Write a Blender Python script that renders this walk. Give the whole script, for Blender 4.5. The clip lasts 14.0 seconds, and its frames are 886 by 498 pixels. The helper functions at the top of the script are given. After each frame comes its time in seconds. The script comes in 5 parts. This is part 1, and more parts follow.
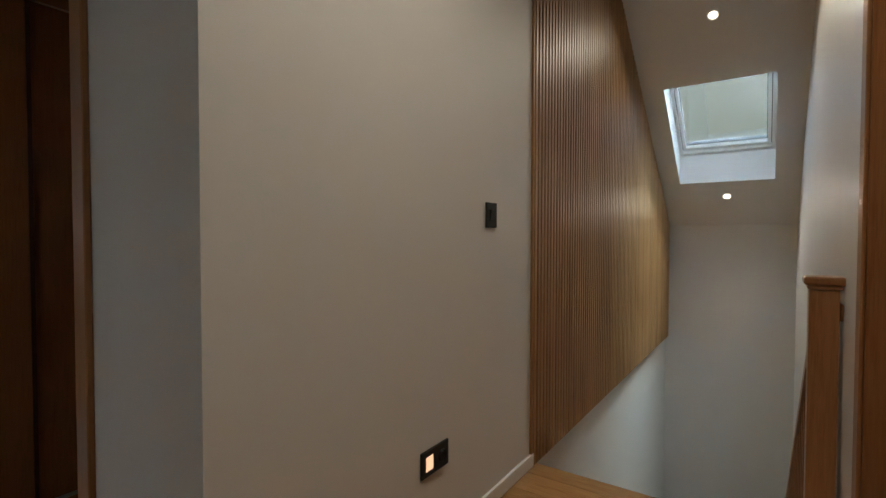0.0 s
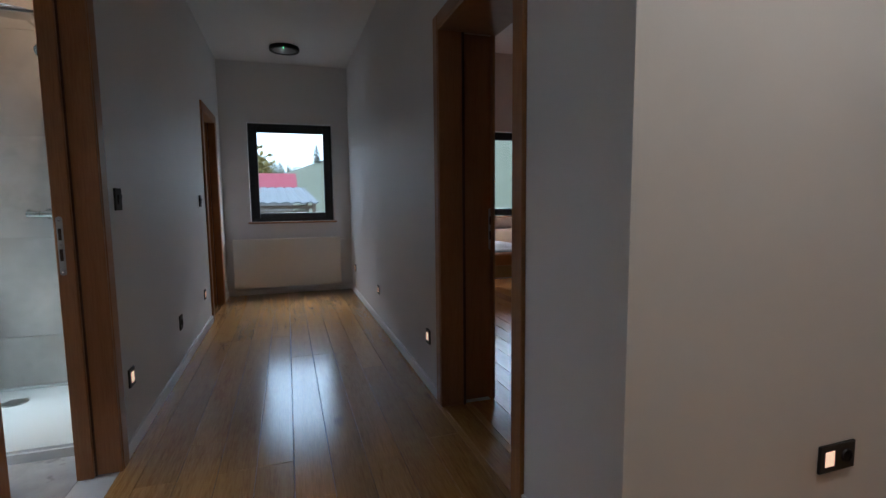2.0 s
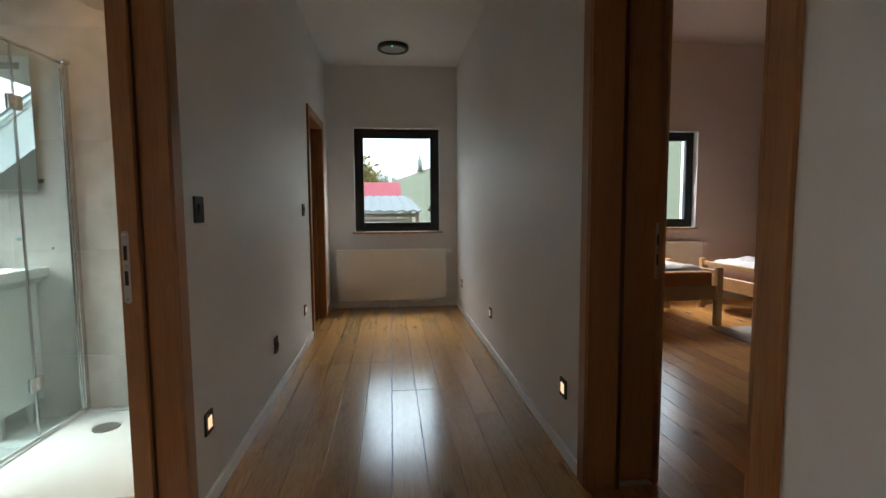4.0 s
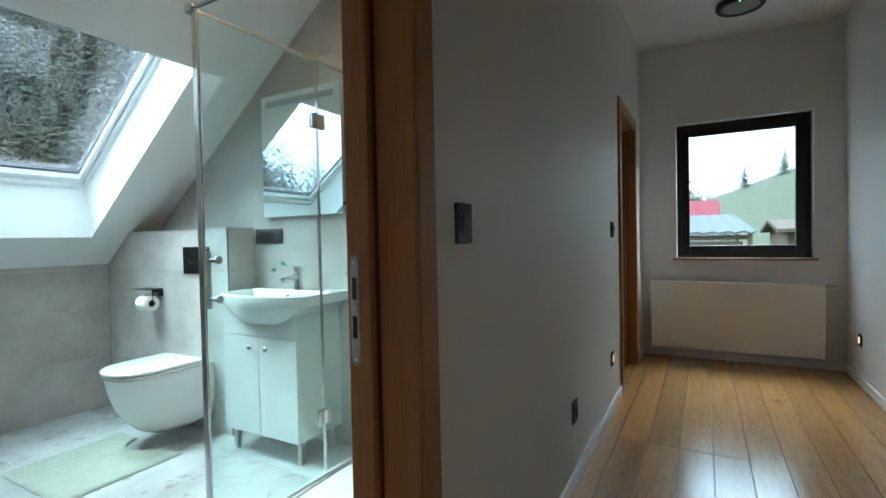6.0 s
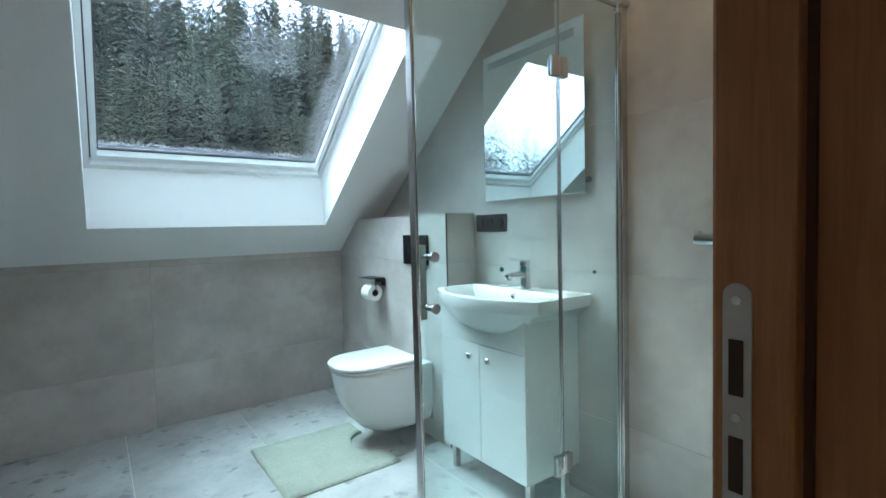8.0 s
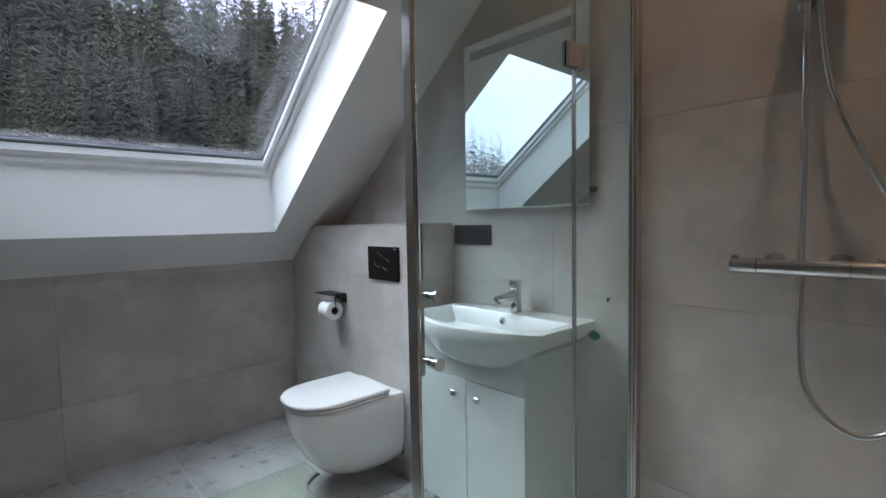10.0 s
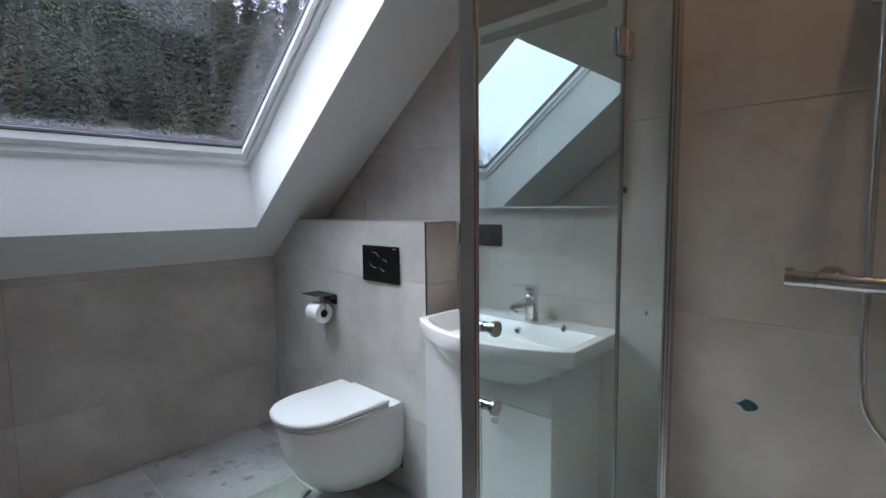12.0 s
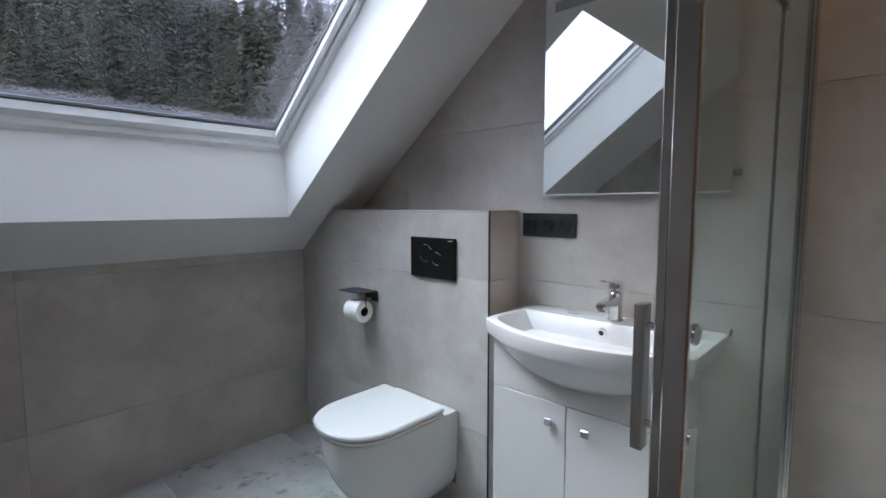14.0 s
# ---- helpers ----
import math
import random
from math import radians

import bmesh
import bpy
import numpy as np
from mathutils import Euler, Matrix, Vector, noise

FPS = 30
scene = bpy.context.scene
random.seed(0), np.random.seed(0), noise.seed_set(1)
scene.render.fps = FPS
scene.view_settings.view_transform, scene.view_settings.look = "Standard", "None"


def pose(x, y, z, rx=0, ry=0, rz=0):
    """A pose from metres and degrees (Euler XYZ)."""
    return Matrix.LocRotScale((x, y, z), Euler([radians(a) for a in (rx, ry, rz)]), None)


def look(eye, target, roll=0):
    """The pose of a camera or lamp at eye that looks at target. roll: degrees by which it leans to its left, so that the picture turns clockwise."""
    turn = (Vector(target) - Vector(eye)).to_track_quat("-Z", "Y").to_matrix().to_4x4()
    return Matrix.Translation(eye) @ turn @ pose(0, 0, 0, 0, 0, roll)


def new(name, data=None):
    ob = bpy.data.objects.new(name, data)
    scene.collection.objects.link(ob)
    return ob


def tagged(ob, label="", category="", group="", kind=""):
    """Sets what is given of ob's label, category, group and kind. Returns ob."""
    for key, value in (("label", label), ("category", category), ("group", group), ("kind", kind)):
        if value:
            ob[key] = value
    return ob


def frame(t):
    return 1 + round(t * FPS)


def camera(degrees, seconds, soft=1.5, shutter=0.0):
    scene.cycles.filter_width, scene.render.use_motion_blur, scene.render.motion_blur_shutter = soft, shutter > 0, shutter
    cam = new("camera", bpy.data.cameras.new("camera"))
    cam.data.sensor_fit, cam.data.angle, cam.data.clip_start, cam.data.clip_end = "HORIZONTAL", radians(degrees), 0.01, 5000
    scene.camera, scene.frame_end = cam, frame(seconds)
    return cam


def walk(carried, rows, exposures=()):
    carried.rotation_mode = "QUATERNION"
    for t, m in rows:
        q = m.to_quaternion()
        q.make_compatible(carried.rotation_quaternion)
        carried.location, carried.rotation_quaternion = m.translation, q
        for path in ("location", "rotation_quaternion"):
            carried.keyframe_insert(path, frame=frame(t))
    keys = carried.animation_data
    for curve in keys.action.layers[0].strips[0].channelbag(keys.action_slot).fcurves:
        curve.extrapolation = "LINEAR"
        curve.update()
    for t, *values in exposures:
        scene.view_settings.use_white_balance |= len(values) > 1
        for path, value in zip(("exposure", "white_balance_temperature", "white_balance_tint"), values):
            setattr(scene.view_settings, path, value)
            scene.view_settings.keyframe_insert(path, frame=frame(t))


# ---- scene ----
cam = camera(86.0, 14.0)
PATH = [
    (0, (0.185, 0.09, 1.095), (-0.949, 1.736, 1.042), 0.1),
    (0.5, (0.221, 0.014, 1.111), (-1.147, 1.468, 0.981), 0.1),
    (1, (0.233, -0.074, 1.125), (-1.363, 1.118, 0.949), -0.1),
    (1.5, (0.243, -0.145, 1.136), (-1.518, 0.782, 0.937), -0.5),
    (2, (0.214, -0.2, 1.141), (-1.678, 0.418, 0.941), -0.6),
    (4.3, (-0.531, -0.204, 1.165), (-2.523, -0.078, 1.026), -0.5),
    (4.5, (-0.614, -0.206, 1.17), (-2.61, -0.171, 1.052), -0.6),
    (5, (-0.861, -0.26, 1.151), (-2.836, -0.567, 1.088), -0.8),
    (5.5, (-1.057, -0.323, 1.139), (-2.954, -0.956, 1.095), -1.0),
    (6, (-1.243, -0.404, 1.128), (-2.995, -1.367, 1.085), -1.2),
    (6.5, (-1.355, -0.51, 1.135), (-2.938, -1.732, 1.091), -1.4),
    (7, (-1.451, -0.668, 1.145), (-2.887, -2.059, 1.088), -1.6),
    (7.5, (-1.528, -0.778, 1.144), (-2.85, -2.278, 1.067), -1.5),
    (8.2, (-1.632, -0.924, 1.153), (-2.792, -2.551, 1.061), -1.4),
    (10.5, (-1.703, -1.283, 1.238), (-3.104, -2.704, 1.113), -0.8),
    (11, (-1.705, -1.353, 1.25), (-3.13, -2.749, 1.108), -0.6),
    (11.5, (-1.7, -1.407, 1.272), (-3.141, -2.785, 1.106), -0.7),
    (12, (-1.701, -1.448, 1.283), (-3.149, -2.816, 1.105), -0.6),
    (12.5, (-1.686, -1.499, 1.278), (-3.147, -2.852, 1.095), -0.6),
    (13, (-1.691, -1.584, 1.261), (-3.153, -2.936, 1.083), -0.3),
    (13.5, (-1.689, -1.682, 1.246), (-3.15, -3.035, 1.059), -0.3),
    (14, (-1.68, -1.764, 1.238), (-3.13, -3.129, 1.057), -0.1),
]
EXPOSURES = [(0, 0.6, 6150, 3), (1.0, 0.45, 5850, 7), (2.0, 0.55, 5400, 8), (4.3, 1.1, 6500, 1), (5.0, 1.15, 6050, -5), (6.5, 1.05, 5450, -8), (7.5, 0.95, 5350, -8), (8.2, 0.75, 5500, 0), (10.3, 0.0, 6100, 15), (14, -0.08, 6050, 17)]
walk(cam, [(t, look(eye, target, roll)) for t, eye, target, roll in PATH], EXPOSURES)

# ---- main measures (metres) ----
YL, YR = -0.93, 0.59          # corridor walls
XW = -0.74                    # wall that carries the slats
XE = 0.40                     # east wall of landing and stairs
XEND = -6.10                  # gable wall
YEDGE = 2.20                  # landing edge
YST = 5.83                    # far wall of the stairs
ZC = 2.83                     # flat ceiling
ZCB = 3.20                    # bedroom ceiling
YB = -1.072                   # bathroom face of the corridor wall
XS = -3.25                    # basin wall
YK = -4.13                    # knee wall
ZK = 1.0
SB = 0.77                     # rise of the bathroom slope
SS = 0.75                     # rise of the stair slope
XBE = -0.80                   # east wall of the bathroom


def slope_b(y):
    return ZK + SB * (y - YK)


def slope_s(y):
    return 1.22 + SS * (YST - y)


# ---- world and lamps ----
def make_world():
    w = bpy.data.worlds.new("overcast")
    scene.world = w
    w.use_nodes = True
    nt = w.node_tree
    n, l = nt.nodes, nt.links
    n.clear()
    sky = n.new("ShaderNodeTexSky")
    sky.sky_type = "NISHITA"
    sky.sun_disc = False
    sky.sun_elevation, sky.sun_rotation = radians(42), radians(200)
    bg1 = n.new("ShaderNodeBackground")
    bg1.inputs[1].default_value = 0.06
    l.new(sky.outputs[0], bg1.inputs[0])
    tc = n.new("ShaderNodeTexCoord")
    mp = n.new("ShaderNodeMapping")
    mp.inputs["Scale"].default_value = (2.0, 2.0, 5.0)
    l.new(tc.outputs["Generated"], mp.inputs[0])
    nz = n.new("ShaderNodeTexNoise")
    nz.inputs["Scale"].default_value, nz.inputs["Detail"].default_value = 1.6, 5
    l.new(mp.outputs[0], nz.inputs[0])
    cr = n.new("ShaderNodeValToRGB")
    cr.color_ramp.elements[0].position, cr.color_ramp.elements[0].color = 0.3, (0.55, 0.66, 0.76, 1)
    cr.color_ramp.elements[1].position, cr.color_ramp.elements[1].color = 0.7, (0.80, 0.90, 1.0, 1)
    l.new(nz.outputs[0], cr.inputs[0])
    bg2 = n.new("ShaderNodeBackground")
    sep, up, k = n.new("ShaderNodeSeparateXYZ"), n.new("ShaderNodeMapRange"), n.new("ShaderNodeMath")
    l.new(tc.outputs["Generated"], sep.inputs[0])
    l.new(sep.outputs["Z"], up.inputs[0])
    up.inputs[3].default_value, up.inputs[4].default_value = 0.85, 1.5
    k.operation = "MULTIPLY"
    k.inputs[1].default_value = SKY
    l.new(up.outputs[0], k.inputs[0])
    l.new(k.outputs[0], bg2.inputs[1])
    l.new(cr.outputs[0], bg2.inputs[0])
    add = n.new("ShaderNodeAddShader")
    l.new(bg1.outputs[0], add.inputs[0])
    l.new(bg2.outputs[0], add.inputs[1])
    out = n.new("ShaderNodeOutputWorld")
    l.new(add.outputs[0], out.inputs[0])


SKY = 2.7
SPOT_W = 2.9                  # each downlight
STEP_GLOW = 0.6
make_world()
sun = new("sun", bpy.data.lights.new("sun", "SUN"))
sun.data.energy, sun.data.angle, sun.data.color = 1.5, radians(20), (1.0, 0.97, 0.92)
sun.matrix_world = pose(0, 0, 30, 48, 0, radians(0) + 20)


def sky_fill_lamp(name, eye, target, sx, sy, watts, color=(0.80, 0.91, 1.0)):
    """An added area lamp that boosts the sky's light for one window, from outside and above it."""
    la = new(name, bpy.data.lights.new(name, "AREA"))
    la.data.shape, la.data.size, la.data.size_y = "RECTANGLE", sx, sy
    la.data.energy, la.data.color = watts, color
    la.matrix_world = look(eye, target)


SKY_FILL_W = 75.0
sky_fill_lamp("sky_fill_over_bathroom_skylight", (-1.1, -4.6, 5.8), (-2.2, -3.3, 2.0), 2.2, 1.8, SKY_FILL_W * 2.9, (0.76, 0.95, 0.96))
sky_fill_lamp("sky_fill_over_stair_skylight", (0.6, 5.2, 4.6), (-0.17, 4.85, 2.2), 1.6, 1.4, SKY_FILL_W * 8.5, (0.72, 0.92, 1.0))
sky_fill_lamp("sky_fill_at_corridor_window", (-7.7, -0.12, 3.5), (-6.0, -0.12, 1.4), 1.5, 1.3, SKY_FILL_W * 1.45, (0.91, 0.92, 0.97))
sky_fill_lamp("sky_fill_at_bedroom_window", (-7.7, 3.08, 3.5), (-6.0, 3.08, 1.4), 2.2, 1.6, SKY_FILL_W * 3.6, (0.95, 0.93, 0.95))


# ---- materials ----
def M(name, color, rough=0.6, metal=0.0):
    m = bpy.data.materials.new(name)
    m.use_nodes = True
    b = m.node_tree.nodes["Principled BSDF"]
    b.inputs["Base Color"].default_value = (*color, 1)
    b.inputs["Roughness"].default_value = rough
    b.inputs["Metallic"].default_value = metal
    return m


def nodes(m):
    return m.node_tree.nodes, m.node_tree.links, m.node_tree.nodes["Principled BSDF"]


def tex(m, scale, detail=4, coord="Object", stretch=(1, 1, 1), spread=False, rough=0.5):
    """A noise, whose pattern differs from object to object where spread is set."""
    n, l, _ = nodes(m)
    tc, mp, nz = n.new("ShaderNodeTexCoord"), n.new("ShaderNodeMapping"), n.new("ShaderNodeTexNoise")
    mp.inputs["Scale"].default_value = stretch
    nz.inputs["Scale"].default_value, nz.inputs["Detail"].default_value, nz.inputs["Roughness"].default_value = scale, detail, rough
    l.new(tc.outputs[coord], mp.inputs[0])
    if spread:
        oi, mul = n.new("ShaderNodeObjectInfo"), n.new("ShaderNodeMath")
        mul.operation = "MULTIPLY"
        mul.inputs[1].default_value = 57.0
        l.new(oi.outputs["Random"], mul.inputs[0])
        l.new(mul.outputs[0], mp.inputs["Location"])
    l.new(mp.outputs[0], nz.inputs[0])
    return nz.outputs[0]


def ramp(m, fac, stops):
    n, l, _ = nodes(m)
    r = n.new("ShaderNodeValToRGB")
    while len(r.color_ramp.elements) < len(stops):
        r.color_ramp.elements.new(0.5)
    for e, (p, c) in zip(r.color_ramp.elements, stops):
        e.position = p
        e.color = (*c, 1) if len(c) == 3 else c
    l.new(fac, r.inputs[0])
    return r.outputs[0]


def mixc(m, fac, a, b, mode="MIX"):
    n, l, _ = nodes(m)
    x = n.new("ShaderNodeMix")
    x.data_type, x.blend_type = "RGBA", mode
    for sock, v in ((x.inputs[0], fac), (x.inputs[6], a), (x.inputs[7], b)):
        if hasattr(v, "links") or hasattr(v, "is_linked"):
            l.new(v, sock)
        else:
            sock.default_value = v if isinstance(v, (int, float)) else (*v, 1)
    return x.outputs[2]


def bump(m, height, strength=0.2, distance=0.002):
    n, l, b = nodes(m)
    bp = n.new("ShaderNodeBump")
    bp.inputs["Strength"].default_value, bp.inputs["Distance"].default_value = strength, distance
    l.new(height, bp.inputs["Height"])
    l.new(bp.outputs[0], b.inputs["Normal"])


def base(m, c):
    n, l, b = nodes(m)
    l.new(c, b.inputs["Base Color"])


def roughness(m, fac, lo, hi):
    n, l, b = nodes(m)
    r = n.new("ShaderNodeMapRange")
    r.inputs[3].default_value, r.inputs[4].default_value = lo, hi
    l.new(fac, r.inputs[0])
    l.new(r.outputs[0], b.inputs["Roughness"])


def paint(name, c, rough=0.55, grain=140):
    m = M(name, c, rough)
    big = tex(m, 1.3, 3, "Object")
    base(m, mixc(m, big, tuple(v * 0.94 for v in c), tuple(min(1, v * 1.04) for v in c)))
    bump(m, tex(m, grain, 3), 0.18, 0.002)
    return m


def wood(name, dark, mid, light, stretch, rough=(0.3, 0.5), spread=True, tone=0.35):
    m = M(name, mid, 0.4)
    fine = tex(m, 26, 6, "Object", stretch, spread, 0.65)
    wide = tex(m, 3.5, 4, "Object", stretch, spread)
    c = ramp(m, fine, [(0.3, dark), (0.5, mid), (0.72, light)])
    c = mixc(m, ramp(m, wide, [(0.35, (0, 0, 0)), (0.65, (1, 1, 1))]), c, mixc(m, 0.5, c, light), "MIX")
    if spread:
        n, l, _ = nodes(m)
        oi = n.new("ShaderNodeObjectInfo")
        shade = ramp(m, oi.outputs["Random"], [(0.0, (1 - tone,) * 3), (0.5, (1, 1, 1)), (1.0, (1 + tone * 0.5,) * 3)])
        c = mixc(m, 1.0, c, shade, "MULTIPLY")
    base(m, c)
    roughness(m, fine, *rough)
    bump(m, fine, 0.25, 0.001)
    return m


def tile_mat(name, lo, mid, hi, rough=(0.35, 0.6), spots=False):
    m = M(name, mid, 0.45)
    cloud = tex(m, 2.4, 7, "Object", (1, 1, 1), True, 0.6)
    blot = tex(m, 5.5, 5, "Object", (1, 1, 1), True, 0.7)
    c = ramp(m, cloud, [(0.3, lo), (0.5, mid), (0.7, hi)])
    c = mixc(m, ramp(m, blot, [(0.5, (0, 0, 0)), (0.75, (0.75, 0.75, 0.75))]), c, lo)
    if spots:
        n, l, _ = nodes(m)
        v = n.new("ShaderNodeTexVoronoi")
        v.inputs["Scale"].default_value = 15
        v.inputs["Randomness"].default_value = 1.0
        tc = n.new("ShaderNodeTexCoord")
        wob = n.new("ShaderNodeMix")
        wob.data_type = "RGBA"
        wob.inputs[0].default_value = 0.16
        nz = n.new("ShaderNodeTexNoise")
        nz.inputs["Scale"].default_value = 14
        l.new(tc.outputs["Object"], nz.inputs[0])
        l.new(tc.outputs["Object"], wob.inputs[6])
        l.new(nz.outputs["Color"], wob.inputs[7])
        l.new(wob.outputs[2], v.inputs["Vector"])
        sel = ramp(m, v.outputs["Distance"], [(0.10, (1, 1, 1)), (0.42, (0, 0, 0))])
        pick = n.new("ShaderNodeSeparateColor")
        l.new(v.outputs["Color"], pick.inputs[0])
        few = ramp(m, pick.outputs[0], [(0.50, (0, 0, 0)), (0.56, (1, 1, 1))])
        both = mixc(m, 1.0, sel, few, "MULTIPLY")
        tint = ramp(m, pick.outputs[1], [(0.0, tuple(x * 0.45 for x in lo)), (0.55, tuple(x * 0.75 for x in lo)), (1.0, hi)])
        both = mixc(m, 1.0, both, (0.8, 0.8, 0.8), "MULTIPLY")
        c = mixc(m, both, c, tint)
    base(m, c)
    roughness(m, cloud, *rough)
    bump(m, blot, 0.06, 0.002)
    return m


def glow(name, color, strength):
    m = M(name, color, 0.5)
    _, _, b = nodes(m)
    b.inputs["Emission Color"].default_value = (*color, 1)
    b.inputs["Emission Strength"].default_value = strength
    return m


def glass_mat(name, color, rough=0.0, ior=1.45):
    m = bpy.data.materials.new(name)
    m.use_nodes = True
    n, l = m.node_tree.nodes, m.node_tree.links
    n.clear()
    g, o = n.new("ShaderNodeBsdfGlass"), n.new("ShaderNodeOutputMaterial")
    g.inputs["Color"].default_value, g.inputs["Roughness"].default_value, g.inputs["IOR"].default_value = (*color, 1), rough, ior
    l.new(g.outputs[0], o.inputs[0])
    return m


WHITE = paint("wall_paint", (0.76, 0.755, 0.75))
CEIL = paint("ceiling_paint", (0.78, 0.775, 0.77), 0.7)
def knots(m, dark):
    """Sparse dark knots with soft, stretched rims."""
    n, l, b = nodes(m)
    tc, mp, v, oi, mul, nz = (n.new(k) for k in ("ShaderNodeTexCoord", "ShaderNodeMapping", "ShaderNodeTexVoronoi", "ShaderNodeObjectInfo", "ShaderNodeMath", "ShaderNodeTexNoise"))
    mp.inputs["Scale"].default_value = (0.55, 1.3, 1)
    mul.operation = "MULTIPLY"
    mul.inputs[1].default_value = 91.0
    l.new(oi.outputs["Random"], mul.inputs[0])
    l.new(mul.outputs[0], mp.inputs["Location"])
    l.new(tc.outputs["Object"], mp.inputs[0])
    nz.inputs["Scale"].default_value = 9
    l.new(tc.outputs["Object"], nz.inputs[0])
    w = mixc(m, 0.03, mp.outputs[0], nz.outputs["Color"])
    v.inputs["Scale"].default_value = 2.6
    l.new(w, v.inputs["Vector"])
    f = ramp(m, v.outputs["Distance"], [(0.03, (1, 1, 1)), (0.06, (0.55, 0.55, 0.55)), (0.13, (0, 0, 0))])
    old = b.inputs["Base Color"].links[0].from_socket
    l.new(mixc(m, f, old, dark), b.inputs["Base Color"])


# Bedroom walls and ceiling: warm light off the boards is mixed into this colour.
BED_WARM = paint("bedroom_paint_warm_light", (0.76, 0.60, 0.52))
SKIRT = M("white_lacquer", (0.84, 0.83, 0.82), 0.42)
REVEAL = paint("reveal_paint", (0.82, 0.82, 0.82), 0.5, 90)
OAK = wood("oak_board", (0.26, 0.120, 0.032), (0.40, 0.207, 0.062), (0.52, 0.295, 0.105), (0.45, 6, 6), (0.14, 0.27), True, 0.22)
nodes(OAK)[2].inputs["Coat Weight"].default_value, nodes(OAK)[2].inputs["Coat Roughness"].default_value = 0.5, 0.16
OAKB = wood("warm_oak_board", (0.27, 0.105, 0.025), (0.42, 0.19, 0.05), (0.52, 0.26, 0.08), (0.45, 6, 6), (0.18, 0.3), True, 0.25)
knots(OAK, (0.10, 0.045, 0.015))
knots(OAKB, (0.12, 0.045, 0.015))
CASING = wood("oak_veneer", (0.235, 0.095, 0.032), (0.31, 0.135, 0.048), (0.37, 0.175, 0.07), (7, 7, 0.35), (0.3, 0.42), True, 0.08)
SLAT = wood("oak_slat", (0.25, 0.122, 0.040), (0.33, 0.175, 0.062), (0.41, 0.235, 0.095), (3, 3, 0.25), (0.4, 0.55), True, 0.2)
BEDWOOD = wood("pine", (0.45, 0.24, 0.10), (0.58, 0.34, 0.15), (0.66, 0.42, 0.2), (1, 5, 5), (0.4, 0.5), False)
# Dark brown that stands for the shade in the door rebates.
REBATE_SHADE = M("rebate_shade_brown", (0.07, 0.03, 0.013), 0.6)
# Slat backing; also the dark that stands for shade inside small holes.
FELT_AND_HOLE = M("dark_felt_and_hole_shade", (0.045, 0.028, 0.018), 0.9)
TILE = tile_mat("stone_tile", (0.355, 0.325, 0.295), (0.455, 0.425, 0.397), (0.555, 0.53, 0.50))
FTILE = tile_mat("terrazzo_tile", (0.25, 0.25, 0.243), (0.37, 0.37, 0.36), (0.47, 0.47, 0.46), (0.35, 0.55), True)
GROUT = M("grout", (0.24, 0.22, 0.20), 0.9)
GROUT_L = M("light_grout", (0.62, 0.61, 0.59), 0.9)
CERAMIC = M("glazed_ceramic", (0.68, 0.675, 0.67), 0.07)
nodes(CERAMIC)[2].inputs["Coat Weight"].default_value = 0.5
TRAY = M("acrylic", (0.64, 0.64, 0.63), 0.25)
LACQ = M("cabinet_lacquer", (0.62, 0.62, 0.61), 0.2)
CHROME = M("chrome", (0.72, 0.72, 0.72), 0.08, 1.0)
ALU = M("polished_aluminium", (0.66, 0.66, 0.66), 0.14, 1.0)
BRUSHED = M("brushed_steel", (0.5, 0.49, 0.47), 0.35, 1.0)
MIRROR = M("mirror_silver", (0.86, 0.9, 0.89), 0.0, 1.0)
FROST = M("frosted_strip", (0.33, 0.35, 0.35), 0.5, 0.4)
BLACK = M("black_plastic", (0.010, 0.010, 0.011), 0.55)
BLACKM = M("black_matt_metal", (0.014, 0.014, 0.015), 0.45)
FLUSH = M("black_glass", (0.006, 0.006, 0.006), 0.18)
FRAME = paint("anthracite_upvc", (0.012, 0.012, 0.013), 0.4, 200)
PVC = M("white_upvc", (0.78, 0.79, 0.8), 0.25)
GASKET = M("grey_gasket", (0.10, 0.10, 0.11), 0.6)
PAPER = paint("tissue", (0.82, 0.8, 0.78), 0.95, 300)
CARD = M("cardboard", (0.12, 0.08, 0.06), 0.9)
RAD = M("radiator_enamel", (0.84, 0.81, 0.74), 0.3)
PANE = glass_mat("window_glass", (0.97, 0.985, 0.98))
COATED = glass_mat("coated_window_glass", (0.975, 0.965, 0.985))
SHOWER = glass_mat("shower_glass", (0.92, 0.98, 0.978))
LEAF = M("teal_sticker", (0.10, 0.27, 0.28), 0.5)
STEPG = glow("step_light_lens", (1.0, 0.62, 0.38), STEP_GLOW)
SPOTG = glow("downlight_lens", (1.0, 0.85, 0.65), 5)
DIFFUSER = M("lamp_diffuser", (0.32, 0.32, 0.32), 0.4)
LED = glow("green_led", (0.2, 1.0, 0.4), 6)
RUG = paint("grey_rug", (0.30, 0.25, 0.22), 0.95, 250)
MAT_ = M("bath_mat_pile", (0.36, 0.375, 0.335), 0.95)
SHEET = paint("white_linen", (0.75, 0.74, 0.74), 0.9, 60)
ORANGE = paint("orange_sheet", (0.62, 0.27, 0.10), 0.9, 60)
ROSE = paint("rose_sheet", (0.62, 0.38, 0.30), 0.9, 60)


